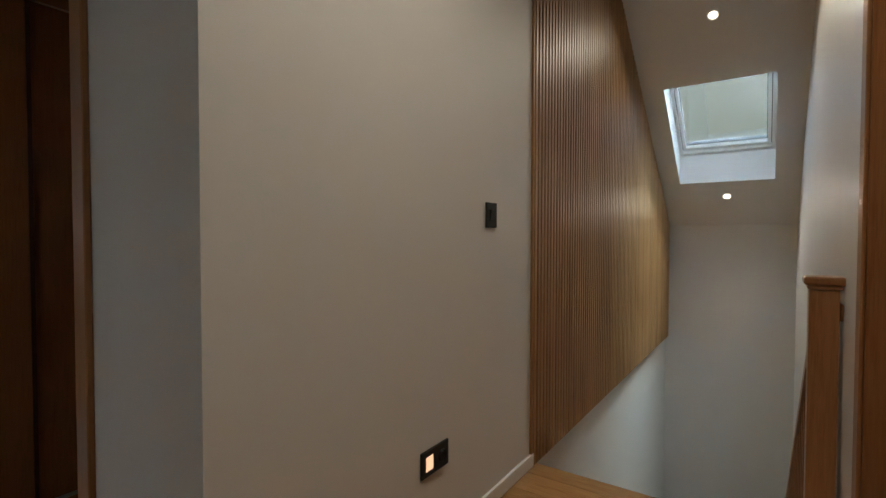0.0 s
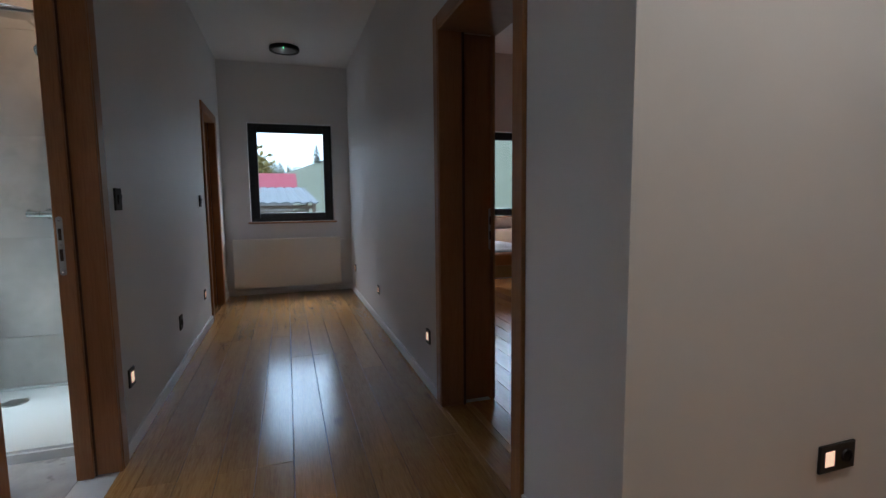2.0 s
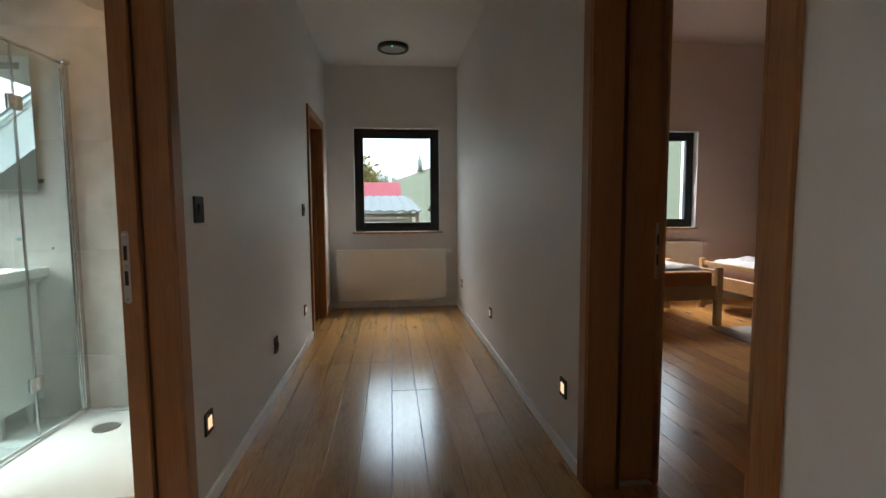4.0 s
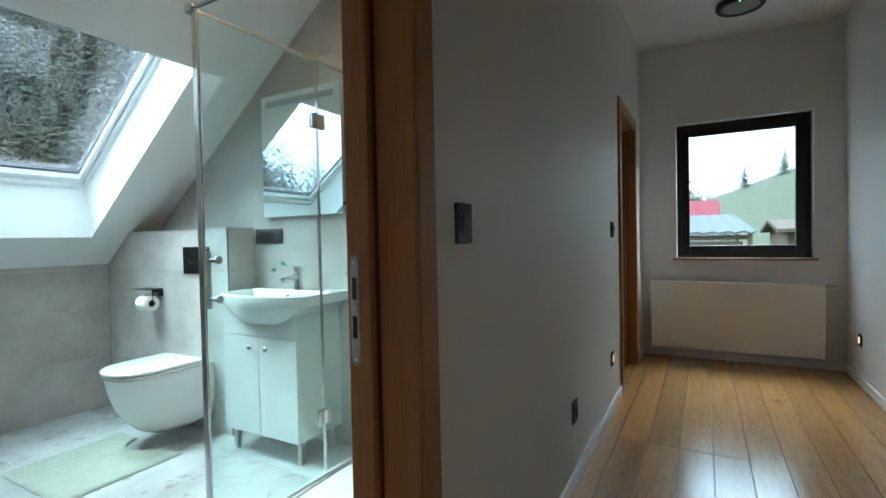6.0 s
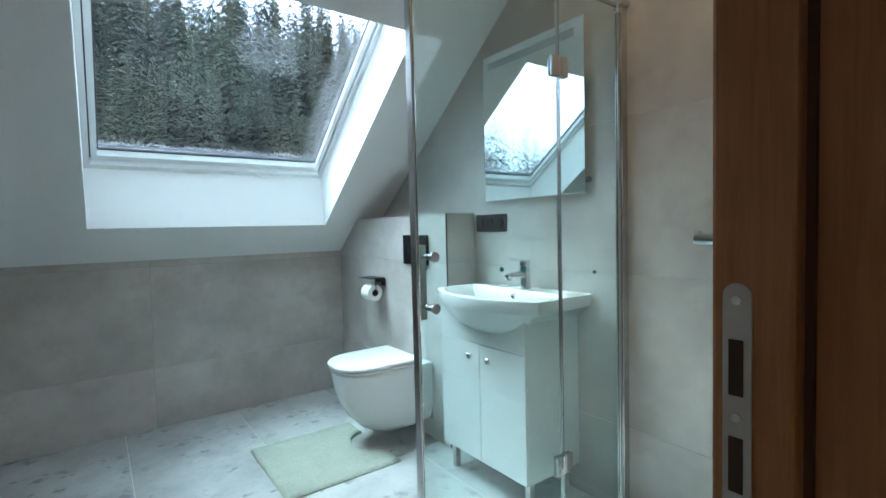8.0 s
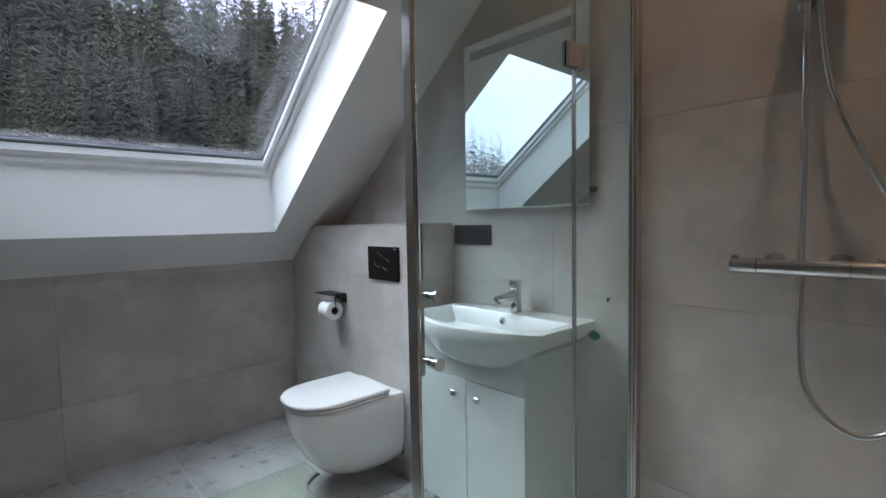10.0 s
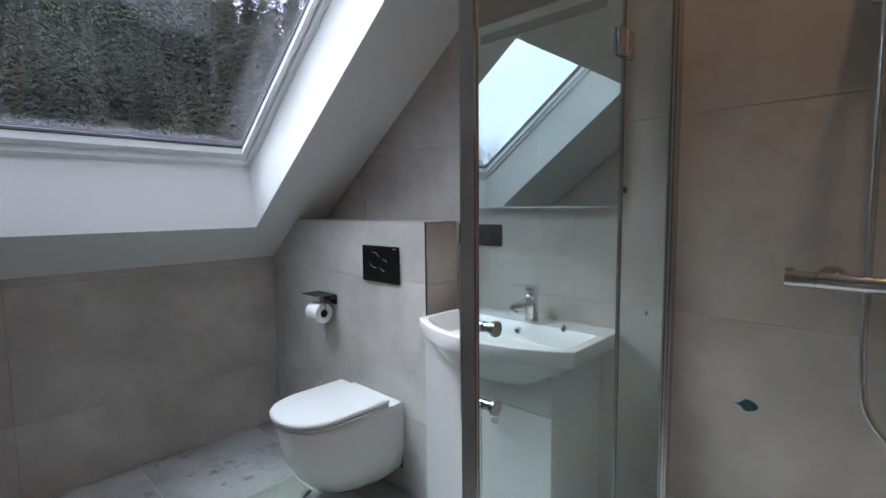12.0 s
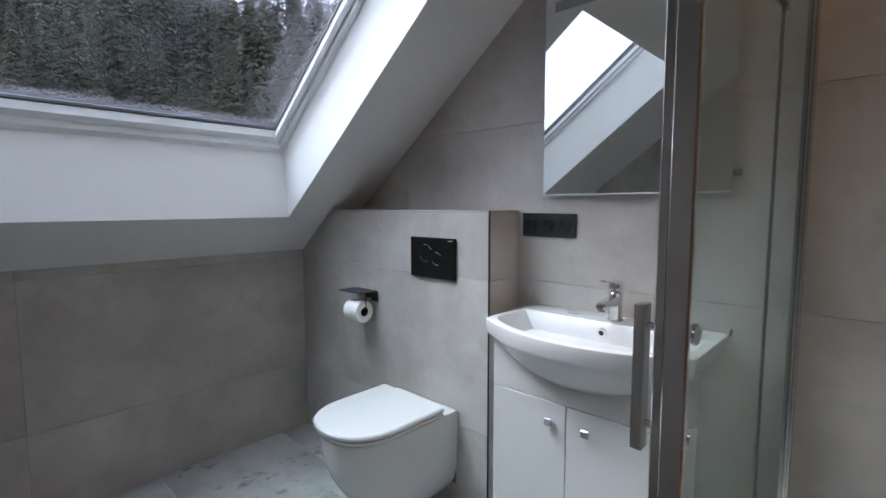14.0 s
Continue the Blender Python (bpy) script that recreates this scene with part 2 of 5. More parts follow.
# ---- mesh helpers ----
def part(name, bm, mat, parent=None, label="", smooth=False):
    me = bpy.data.meshes.new(name)
    bmesh.ops.recalc_face_normals(bm, faces=bm.faces)
    bm.to_mesh(me)
    bm.free()
    for m in (mat if isinstance(mat, (list, tuple)) else [mat]):
        me.materials.append(m)
    if smooth:
        me.polygons.foreach_set("use_smooth", [True] * len(me.polygons))
        me.set_sharp_from_angle(angle=radians(35))
    ob = new(name, me)
    if parent is not None:
        ob.parent = parent
    if label:
        tagged(ob, label)
    return ob


def thing(name, label, category, group="", kind=""):
    return tagged(new(name), label, category, group, kind)


def box(bm, lo, hi, bev=0.0, seg=1):
    lo, hi = [min(a, b) for a, b in zip(lo, hi)], [max(a, b) for a, b in zip(lo, hi)]
    v = [bm.verts.new((x, y, z)) for x in (lo[0], hi[0]) for y in (lo[1], hi[1]) for z in (lo[2], hi[2])]
    f = [bm.faces.new([v[i] for i in q]) for q in ((0, 1, 3, 2), (4, 6, 7, 5), (0, 4, 5, 1), (2, 3, 7, 6), (0, 2, 6, 4), (1, 5, 7, 3))]
    if bev:
        e = list({e for g in f for e in g.edges})
        bmesh.ops.bevel(bm, geom=e, offset=bev, segments=seg, affect="EDGES", profile=0.5)
    return bm


def B(*boxes, bev=0.0, seg=1):
    """A bmesh of boxes, each (lo, hi)."""
    bm = bmesh.new()
    for lo, hi in boxes:
        t = bmesh.new()
        box(t, lo, hi, bev, seg)
        me = bpy.data.meshes.new("t")
        t.to_mesh(me)
        t.free()
        bm.from_mesh(me)
        bpy.data.meshes.remove(me)
    return bm


def cyl(bm, a, b, r, seg=20, r2=None):
    """A capped round bar from a to b."""
    a, b = Vector(a), Vector(b)
    d = b - a
    m = Matrix.Translation((a + b) / 2) @ d.to_track_quat("Z", "Y").to_matrix().to_4x4()
    bmesh.ops.create_cone(bm, cap_ends=True, segments=seg, radius1=r, radius2=r if r2 is None else r2, depth=d.length, matrix=m)
    return bm


def tube(bm, pts, r, seg=10):
    """A round bar along points."""
    pts = [Vector(p) for p in pts]
    rings = []
    up = Vector((0.13, 0.21, 1)).normalized()
    for i, p in enumerate(pts):
        d = (pts[min(i + 1, len(pts) - 1)] - pts[max(i - 1, 0)]).normalized()
        s = d.cross(up)
        if s.length < 0.05:
            s = d.cross(Vector((1, 0, 0)))
        s.normalize()
        t = s.cross(d).normalized()
        rings.append([bm.verts.new(p + (s * math.cos(2 * math.pi * k / seg) + t * math.sin(2 * math.pi * k / seg)) * r) for k in range(seg)])
    for a, b in zip(rings, rings[1:]):
        for k in range(seg):
            bm.faces.new((a[k], a[(k + 1) % seg], b[(k + 1) % seg], b[k]))
    bm.faces.new(rings[0][::-1])
    bm.faces.new(rings[-1])
    return bm


def bend(points, n=8):
    """A smooth line through points (Catmull-Rom)."""
    p = [Vector(q) for q in points]
    p = [p[0] * 2 - p[1]] + p + [p[-1] * 2 - p[-2]]
    out = []
    for i in range(1, len(p) - 2):
        for k in range(n):
            t = k / n
            a, b, c, d = p[i - 1:i + 3]
            out.append(0.5 * ((2 * b) + (c - a) * t + (2 * a - 5 * b + 4 * c - d) * t * t + (3 * b - a - 3 * c + d) * t ** 3))
    out.append(p[-2])
    return out


def loft(bm, rings, close=True, cap=True):
    vs = [[bm.verts.new(p) for p in r] for r in rings]
    n = len(vs[0])
    for a, b in zip(vs, vs[1:]):
        for k in range(n if close else n - 1):
            bm.faces.new((a[k], a[(k + 1) % n], b[(k + 1) % n], b[k]))
    if cap:
        bm.faces.new(vs[0][::-1])
        bm.faces.new(vs[-1])
    return bm


def prism(bm, poly, place, d0, d1):
    """A prism over a flat outline; place(u, v, d) gives the point."""
    a = [bm.verts.new(place(u, v, d0)) for u, v in poly]
    b = [bm.verts.new(place(u, v, d1)) for u, v in poly]
    bm.faces.new(a[::-1])
    bm.faces.new(b)
    for k in range(len(poly)):
        j = (k + 1) % len(poly)
        bm.faces.new((a[k], a[j], b[j], b[k]))
    return bm


def slab(place, u0, u1, v0, v1, w0, w1, holes=()):
    """A plate with real openings. place(u, v, w) gives the point."""
    us = sorted({u0, u1, *[h[0] for h in holes], *[h[1] for h in holes]})
    vs = sorted({v0, v1, *[h[2] for h in holes], *[h[3] for h in holes]})
    us = [u for u in us if u0 <= u <= u1]
    vs = [v for v in vs if v0 <= v <= v1]

    def solid(i, j):
        if not (0 <= i < len(us) - 1 and 0 <= j < len(vs) - 1):
            return False
        cu, cv = (us[i] + us[i + 1]) / 2, (vs[j] + vs[j + 1]) / 2
        return not any(h[0] < cu < h[1] and h[2] < cv < h[3] for h in holes)

    bm = bmesh.new()
    cache = {}

    def V(u, v, w):
        k = (round(u, 5), round(v, 5), w)
        if k not in cache:
            cache[k] = bm.verts.new(place(u, v, w))
        return cache[k]

    for i in range(len(us) - 1):
        for j in range(len(vs) - 1):
            if not solid(i, j):
                continue
            a, b, c, d = us[i], us[i + 1], vs[j], vs[j + 1]
            bm.faces.new((V(a, c, w0), V(b, c, w0), V(b, d, w0), V(a, d, w0)))
            bm.faces.new((V(a, d, w1), V(b, d, w1), V(b, c, w1), V(a, c, w1)))
            for ok, p, q in ((solid(i - 1, j), (a, c), (a, d)), (solid(i + 1, j), (b, d), (b, c)), (solid(i, j - 1), (b, c), (a, c)), (solid(i, j + 1), (a, d), (b, d))):
                if not ok:
                    bm.faces.new((V(*p, w0), V(*q, w0), V(*q, w1), V(*p, w1)))
    return bm


def at_x(u, v, w):
    return (w, u, v)


def at_y(u, v, w):
    return (u, w, v)


def at_z(u, v, w):
    return (u, v, w)


def struct(name, bm, mat, label, category="", parent=None):
    return tagged(part(name, bm, mat, parent), label, category, "", "structure")


def clip(poly, f):
    """Keeps the side of an outline where f(u, v) >= 0."""
    out = []
    for k in range(len(poly)):
        a, b = poly[k], poly[(k + 1) % len(poly)]
        fa, fb = f(*a), f(*b)
        if fa >= 0:
            out.append(a)
        if (fa >= 0) != (fb >= 0):
            t = fa / (fa - fb)
            out.append((a[0] + (b[0] - a[0]) * t, a[1] + (b[1] - a[1]) * t))
    return out


# ---- large structure ----
BD = (-2.220, -1.340)         # bedroom doorway
BT = (-2.07, -1.24)           # bathroom doorway
FD = (-5.63, -4.84)           # far doorway
DH = 2.03
EDOOR = (0.86, 1.775)          # doorway in the east wall
WIN = (-0.625, 0.383, 0.908, 2.12)
BWIN = (2.50, 3.66, 0.92, 2.12)
YBE = 5.85

floor_hall = struct("floor", slab(at_z, XEND, XE, YL, YEDGE, -0.30, -0.014, [(XEND - 1, XW - 0.16, YR + 0.16, 9)]), WHITE, "landing and corridor floor slab under oiled oak boards", "floor")
floor_bed = struct("floor", slab(at_z, XEND, XW - 0.16, YR + 0.16, YBE, -0.30, -0.014), WHITE, "bedroom floor slab under oiled oak boards", "floor")
floor_bath = struct("floor", slab(at_z, XS - 0.1, XBE, YK - 0.1, YL, -0.30, -0.0025), GROUT_L, "bathroom floor slab under grey terrazzo tiles", "floor")

wall_south = struct("wall_south", slab(at_y, XEND, XE + 0.3, -0.012, ZC, YL, YB, [(BT[0], BT[1], -1, DH), (FD[0], FD[1], -1, DH)]), WHITE, "white painted corridor wall with two doorways and step lights", "wall")
wall_north = struct("wall_north", slab(at_y, XEND, XW - 0.14, -0.012, ZCB, YR, YR + 0.12, [(BD[0], BD[1], -1, DH)]), WHITE, "white painted corridor wall with the bedroom doorway", "wall")
wall_slats = struct("wall_landing", slab(at_x, YR, YEDGE + 0.02, -0.012, 5.2, XW, XW - 0.14), WHITE, "white painted landing wall beside the slat panel", "wall")
wall_well = struct("wall_stairwell", slab(at_x, YEDGE + 0.02, YST + 0.2, -2.8, 5.2, XW - 0.02, XW - 0.16), WHITE, "white painted stairwell wall below the slat panel", "wall")
wall_far = struct("wall_stair_end", slab(at_y, XW - 0.02, XE + 0.2, -2.8, 1.5, YST, YST + 0.2), WHITE, "white painted end wall of the stairwell", "wall")
wall_east = struct("wall_east", slab(at_x, YL, YST, -2.8, 5.2, XE, XE + 0.14, [(EDOOR[0], EDOOR[1], 0, DH)]), WHITE, "white painted east wall of landing and stairwell", "wall")
wall_gable = struct("wall_gable", slab(at_x, YL - 0.2, YBE + 0.1, -3.0, 5.2, XEND, XEND - 0.34, [WIN, BWIN]), WHITE, "white painted gable wall with two black windows", "wall")
ceiling_hall = struct("ceiling", slab(at_z, XEND, XE + 0.14, YL, 3.75, ZC, ZC + 0.2, [(XEND - 1, XW - 0.14, YR + 0.16, 9)]), CEIL, "flat white ceiling over corridor and landing", "ceiling")
ceiling_bed = struct("ceiling", slab(at_z, XEND - 0.3, XW - 0.16, YR + 0.16, YBE + 0.1, ZCB, ZCB + 0.2), BED_WARM, "flat white bedroom ceiling tinted by the room's warm light", "ceiling")
landing_front = struct("trim", B(((XW, YEDGE, -0.32), (XE, YEDGE + 0.02, -0.016))), WHITE, "white painted edge of the landing slab", "trim")
stair_below = struct("floor", slab(at_z, XW - 0.1, XE + 0.1, 2.0, YST, -2.9, -2.8), WHITE, "plain lower floor of the stairwell", "floor")
well_back = struct("wall", slab(at_y, XW - 0.1, XE + 0.1, -2.8, -0.3, YEDGE - 0.1, YEDGE), WHITE, "white painted wall under the landing", "wall")


def roof_s(u, v, w):
    return (u, v, slope_s(v) + w)


def roof_b(u, v, w):
    return (u, v, slope_b(v) + w)


def shaft_b(u, v, w):
    """The bathroom slope, with the skylight's lower reveal leaning outwards."""
    v += 0.05 * (1 - w / 0.36) * (abs(v - BW[2]) < 1e-6)
    return (u, v, slope_b(v) + w)


SW = (-0.56, 0.21, 4.38, 5.30)       # stair skylight
BW = (-2.85, -1.58, -3.94, -2.76)    # bathroom skylight
ceiling_stair = struct("ceiling", slab(roof_s, XW - 0.02, XE + 0.02, 3.68, YST + 0.2, 0, 0.36, [SW]), CEIL, "sloping white ceiling over the stairs with a skylight", "ceiling")
YTOP = -1.75
ceiling_bath = struct("ceiling", slab(shaft_b, XS - 0.2, XBE + 0.1, YK - 0.2, YTOP, 0, 0.36, [BW]), CEIL, "sloping white bathroom ceiling with a large skylight", "ceiling")
ceiling_bathflat = struct("ceiling", slab(at_z, XS - 0.2, XBE + 0.1, YTOP - 0.01, YB + 0.1, slope_b(YTOP), slope_b(YTOP) + 0.2), CEIL, "flat white bathroom ceiling", "ceiling")
# Unseen lid added above the ceilings to keep the sky's light out.
roof_top = struct("roof", B(((XEND - 0.3, -2.6, 4.7), (XE + 0.4, 3.9, 4.8))), GROUT, "unseen flat lid that closes the roof against the sky", "roof")



def under_slope(x0, x1):
    """A cross wall of the bathroom, cut along the slope."""
    return prism(bmesh.new(), [(YK, -0.012), (YB, -0.012), (YB, 2.9), (YTOP, 2.9), (YTOP, slope_b(YTOP) + 0.1), (YK, slope_b(YK) + 0.1)], lambda u, v, d: (d, u, v), x0, x1)


wall_basin = struct("wall_basin", under_slope(XS - 0.008, XS - 0.2), GROUT, "grout bed behind grey stone tiles on the basin wall", "wall")
wall_knee = struct("wall_knee", slab(at_y, XS, XBE, -0.012, 1.1, YK - 0.008, YK - 0.2), GROUT, "grout bed behind grey stone tiles on the knee wall", "wall")
wall_shower = struct("wall_shower", slab(at_y, XS, BT[0] - 0.02, -0.012, 2.9, YB, YB - 0.004), GROUT, "grout bed behind grey stone tiles in the shower", "wall")
wall_bath_east = struct("wall_bath_east", under_slope(XBE, XBE + 0.1), TILE, "grey tiled east wall of the bathroom", "wall")
XB, YBX, ZB = -3.06, -2.83, 1.22
cistern_box = struct("wall_cistern", B(((XS, YK, -0.012), (XB - 0.008, YBX - 0.008, ZB - 0.008))), GROUT, "boxed-in cistern clad in grey stone tiles behind the toilet", "wall")


# ---- doorways ----
def doorway(name, axis_y, out, x0, x1, depth, label, inset=0.036, step=0.42, lip=0.014):
    """Lining and casing of a doorway in a wall that runs along x. out: +1 where the shown face looks to +y."""
    d = tagged(thing(name, label, "door frame"), kind="structure")
    f = axis_y + 0.018 * out
    top = DH
    for side, x in (("west", x0), ("east", x1)):
        s = -1 if side == "west" else 1
        part("casing", B(((x + s * 0.002, axis_y, 0), (x + s * 0.072, f, top + 0.07)), bev=0.003), CASING, d)
        part("lining", B(((x, f - 0.003 * out, 0), (x - s * 0.012, axis_y - depth * step * out, top)), bev=0.002), CASING, d)
        part("rebate", B(((x + s * 0.045, axis_y - depth * step * out, 0), (x - s * inset, axis_y - (depth + lip) * out, top)), bev=0.004, seg=2), CASING, d)
        # Dark strip beside the step: the rebate's shade put into colour.
        part("seal", B(((x - s * 0.012, axis_y - depth * (step - 0.04) * out, 0), (x - s * 0.020, axis_y - depth * (step + 0.005) * out, top - 0.01))), REBATE_SHADE, d, "dark brown strip for the shade in the rebate step")
    part("head_casing", B(((x0 + 0.002, axis_y, top), (x1 - 0.002, f, top + 0.07)), bev=0.003), CASING, d)
    part("head_lining", B(((x0 + 0.012, f - 0.003 * out, top), (x1 - 0.012, axis_y - (depth + lip - 0.002) * out, top - 0.012)), bev=0.002), CASING, d)
    part("back_casing", B(((x0 - 0.07, axis_y - (depth + 0.0) * out, 0), (x0 - 0.001, axis_y - (depth + lip) * out, top + 0.07)), bev=0.003), CASING, d)
    part("back_casing", B(((x1 + 0.001, axis_y - (depth + 0.0) * out, 0), (x1 + 0.07, axis_y - (depth + lip) * out, top + 0.07)), bev=0.003), CASING, d)
    part("back_casing", B(((x0 - 0.001, axis_y - depth * out, top + 0.001), (x1 + 0.001, axis_y - (depth + lip - 0.001) * out, top + 0.07)), bev=0.003), CASING, d)
    return d


def strike_plate(door, x, y, s, z0=0.865, z1=1.10):
    """A rounded lock plate on a jamb; its face looks to s along x."""
    bm = bmesh.new()
    w, n = 0.011, 8
    pts = [(y + w * math.cos(a), z1 - w + w * math.sin(a)) for a in [math.pi * k / n for k in range(n + 1)]]
    pts += [(y + w * math.cos(a), z0 + w + w * math.sin(a)) for a in [math.pi + math.pi * k / n for k in range(n + 1)]]
    prism(bm, pts, lambda u, v, d: (x + s * d, u, v), 0, 0.002)
    p = part("strike_plate", bm, BRUSHED, door, "brushed steel lock plate")
    h = z1 - z0
    for a, b in ((0.60, 0.80), (0.25, 0.45)):
        # No real opening: a dark block on the plate draws its shade.
        part("latch_hole_shade", B(((x + s * 0.0021, y - 0.006, z0 + h * a), (x + s * 0.003, y + 0.005, z0 + h * b))), FELT_AND_HOLE, p, "dark block for the shade in a latch opening")
    for a in (0.06, 0.52, 0.94):
        bm = bmesh.new()
        cyl(bm, (x + s * 0.002, y, z0 + h * a), (x + s * 0.0036, y, z0 + h * a), 0.004, 12)
        box(bm, (x + s * 0.0036, y - 0.003, z0 + h * a - 0.0006), (x + s * 0.0038, y + 0.003, z0 + h * a + 0.0006))
        part("screw", bm, CHROME, p, "cross-head screw")


door_bath = doorway("door_bathroom", YL, 1, BT[0], BT[1], -(YB - YL), "oak-veneered door frame between corridor and bathroom", step=0.58, lip=0.003)
strike_plate(door_bath, BT[0] + 0.036, -1.0535, 1, 0.862, 1.097)
door_bed = doorway("door_bedroom", YR, -1, BD[0], BD[1], 0.30, "oak-veneered door frame between corridor and bedroom", -0.035)
strike_plate(door_bed, BD[0] - 0.035, 0.889, 1)
struct("wall_north_lining", B(((BD[0] - 0.3, YR + 0.16, 0), (BD[0] - 0.046, YR + 0.30, ZCB)), ((BD[1] + 0.046, YR + 0.16, 0), (BD[1] + 0.3, YR + 0.30, ZCB)), ((BD[0] - 0.046, YR + 0.16, DH), (BD[1] + 0.046, YR + 0.30, ZCB))), BED_WARM, "bedroom side lining of the corridor wall", "wall")
door_far = doorway("door_far", YL, 1, FD[0], FD[1], -(YB - YL), "oak-veneered door frame at the corridor's end")
leaf = part("door_leaf", B(((FD[0] + 0.037, YB + 0.035, 0.005), (FD[1] - 0.037, YB - 0.005, DH - 0.014)), bev=0.002), CASING, door_far, "closed oak-veneered door leaf")
door_east = tagged(thing("door_east", "dark oak-veneered door frame beside the stairs", "door frame"), kind="structure")
part("lining", B(((XE - 0.003, EDOOR[1] - 0.012, 0), (XE + 0.15, EDOOR[1], DH))), CASING, door_east)
part("lining", B(((XE - 0.003, EDOOR[0], 0), (XE + 0.15, EDOOR[0] + 0.012, DH))), CASING, door_east)
part("head_lining", B(((XE - 0.003, EDOOR[0] + 0.012, DH - 0.012), (XE + 0.15, EDOOR[1] - 0.012, DH))), CASING, door_east)
part("casing", B(((XE - 0.014, EDOOR[1] - 0.008, 0), (XE - 0.003, EDOOR[1] + 0.07, DH + 0.07)), bev=0.003), CASING, door_east)
part("casing", B(((XE - 0.014, EDOOR[0] - 0.07, 0), (XE - 0.003, EDOOR[0] + 0.008, DH + 0.07)), bev=0.003), CASING, door_east)
part("head_casing", B(((XE - 0.014, EDOOR[0] + 0.008, DH - 0.004), (XE - 0.003, EDOOR[1] - 0.008, DH + 0.07)), bev=0.003), CASING, door_east)
part("door_leaf", B(((XE + 0.10, EDOOR[0] + 0.012, 0.005), (XE + 0.14, EDOOR[1] - 0.012, DH - 0.014))), CASING, door_east, "closed oak-veneered door leaf")


# ---- skirting ----
def skirt(lo, hi, label="white lacquered skirting board along the wall"):
    struct("baseboard", B((lo, hi), bev=0.003), SKIRT, label, "baseboard")


SK, SH = 0.014, 0.065
skirt((XEND + SK, YR - SK, 0.001), (BD[0] - 0.072, YR, SH))
skirt((BD[1] + 0.072, YR - SK, 0.001), (XW + SK, YR, SH))
skirt((XW, YR, 0.001), (XW + SK, YEDGE - 0.02, SH))
skirt((XEND, YL + SK, 0.001), (XEND + SK, YR, SH))
skirt((XEND + SK, YL, 0.001), (FD[0] - 0.072, YL + SK, SH))
skirt((FD[1] + 0.072, YL, 0.001), (BT[0] - 0.072, YL + SK, SH))
skirt((BT[1] + 0.072, YL, 0.001), (XE, YL + SK, SH))
skirt((XEND, 1.2, 0.001), (XEND + SK, YBE, SH))
skirt((XE - SK, YL + SK, 0.001), (XE, EDOOR[0] - 0.07, SH))


# ---- windows ----
def gable_window(name, y0, y1, z0, z1):
    """A black-framed window set back in the gable wall."""
    w = tagged(thing(name, "black-framed tilt window with a thin oak sill", "window"), kind="structure")
    x = XEND - 0.08
    f = 0.05
    part("window_frame", B(((x, y0 + 0.004, z0), (x - 0.07, y0 + f, z1)), ((x, y1 - f, z0), (x - 0.07, y1 - 0.004, z1)), ((x, y0 + f, z0), (x - 0.07, y1 - f, z0 + f)), ((x, y0 + f, z1 - f), (x - 0.07, y1 - f, z1)), bev=0.003), FRAME, w)
    a, b, c, d = y0 + f - 0.012, y1 - f + 0.012, z0 + f - 0.012, z1 - f + 0.012
    g = 0.07
    x2 = x + 0.012
    part("sash", B(((x2, a, c), (x - 0.05, a + g, d)), ((x2, b - g, c), (x - 0.05, b, d)), ((x2, a + g, c), (x - 0.05, b - g, c + g)), ((x2, a + g, d - g), (x - 0.05, b - g, d)), bev=0.006, seg=2), FRAME, w)
    p = part("pane", B(((x - 0.02, a + g - 0.004, c + g - 0.004), (x - 0.026, b - g + 0.004, d - g + 0.004))), PANE, w)
    p.visible_shadow = False
    part("window_sill", B(((XEND + 0.02, y0 - 0.03, z0 - 0.022), (x - 0.001, y1 + 0.03, z0 - 0.001)), bev=0.003), CASING, w, "thin oiled oak sill board")
    return w


gable_window("window_corridor", *WIN)
gable_window("window_bedroom", *BWIN)


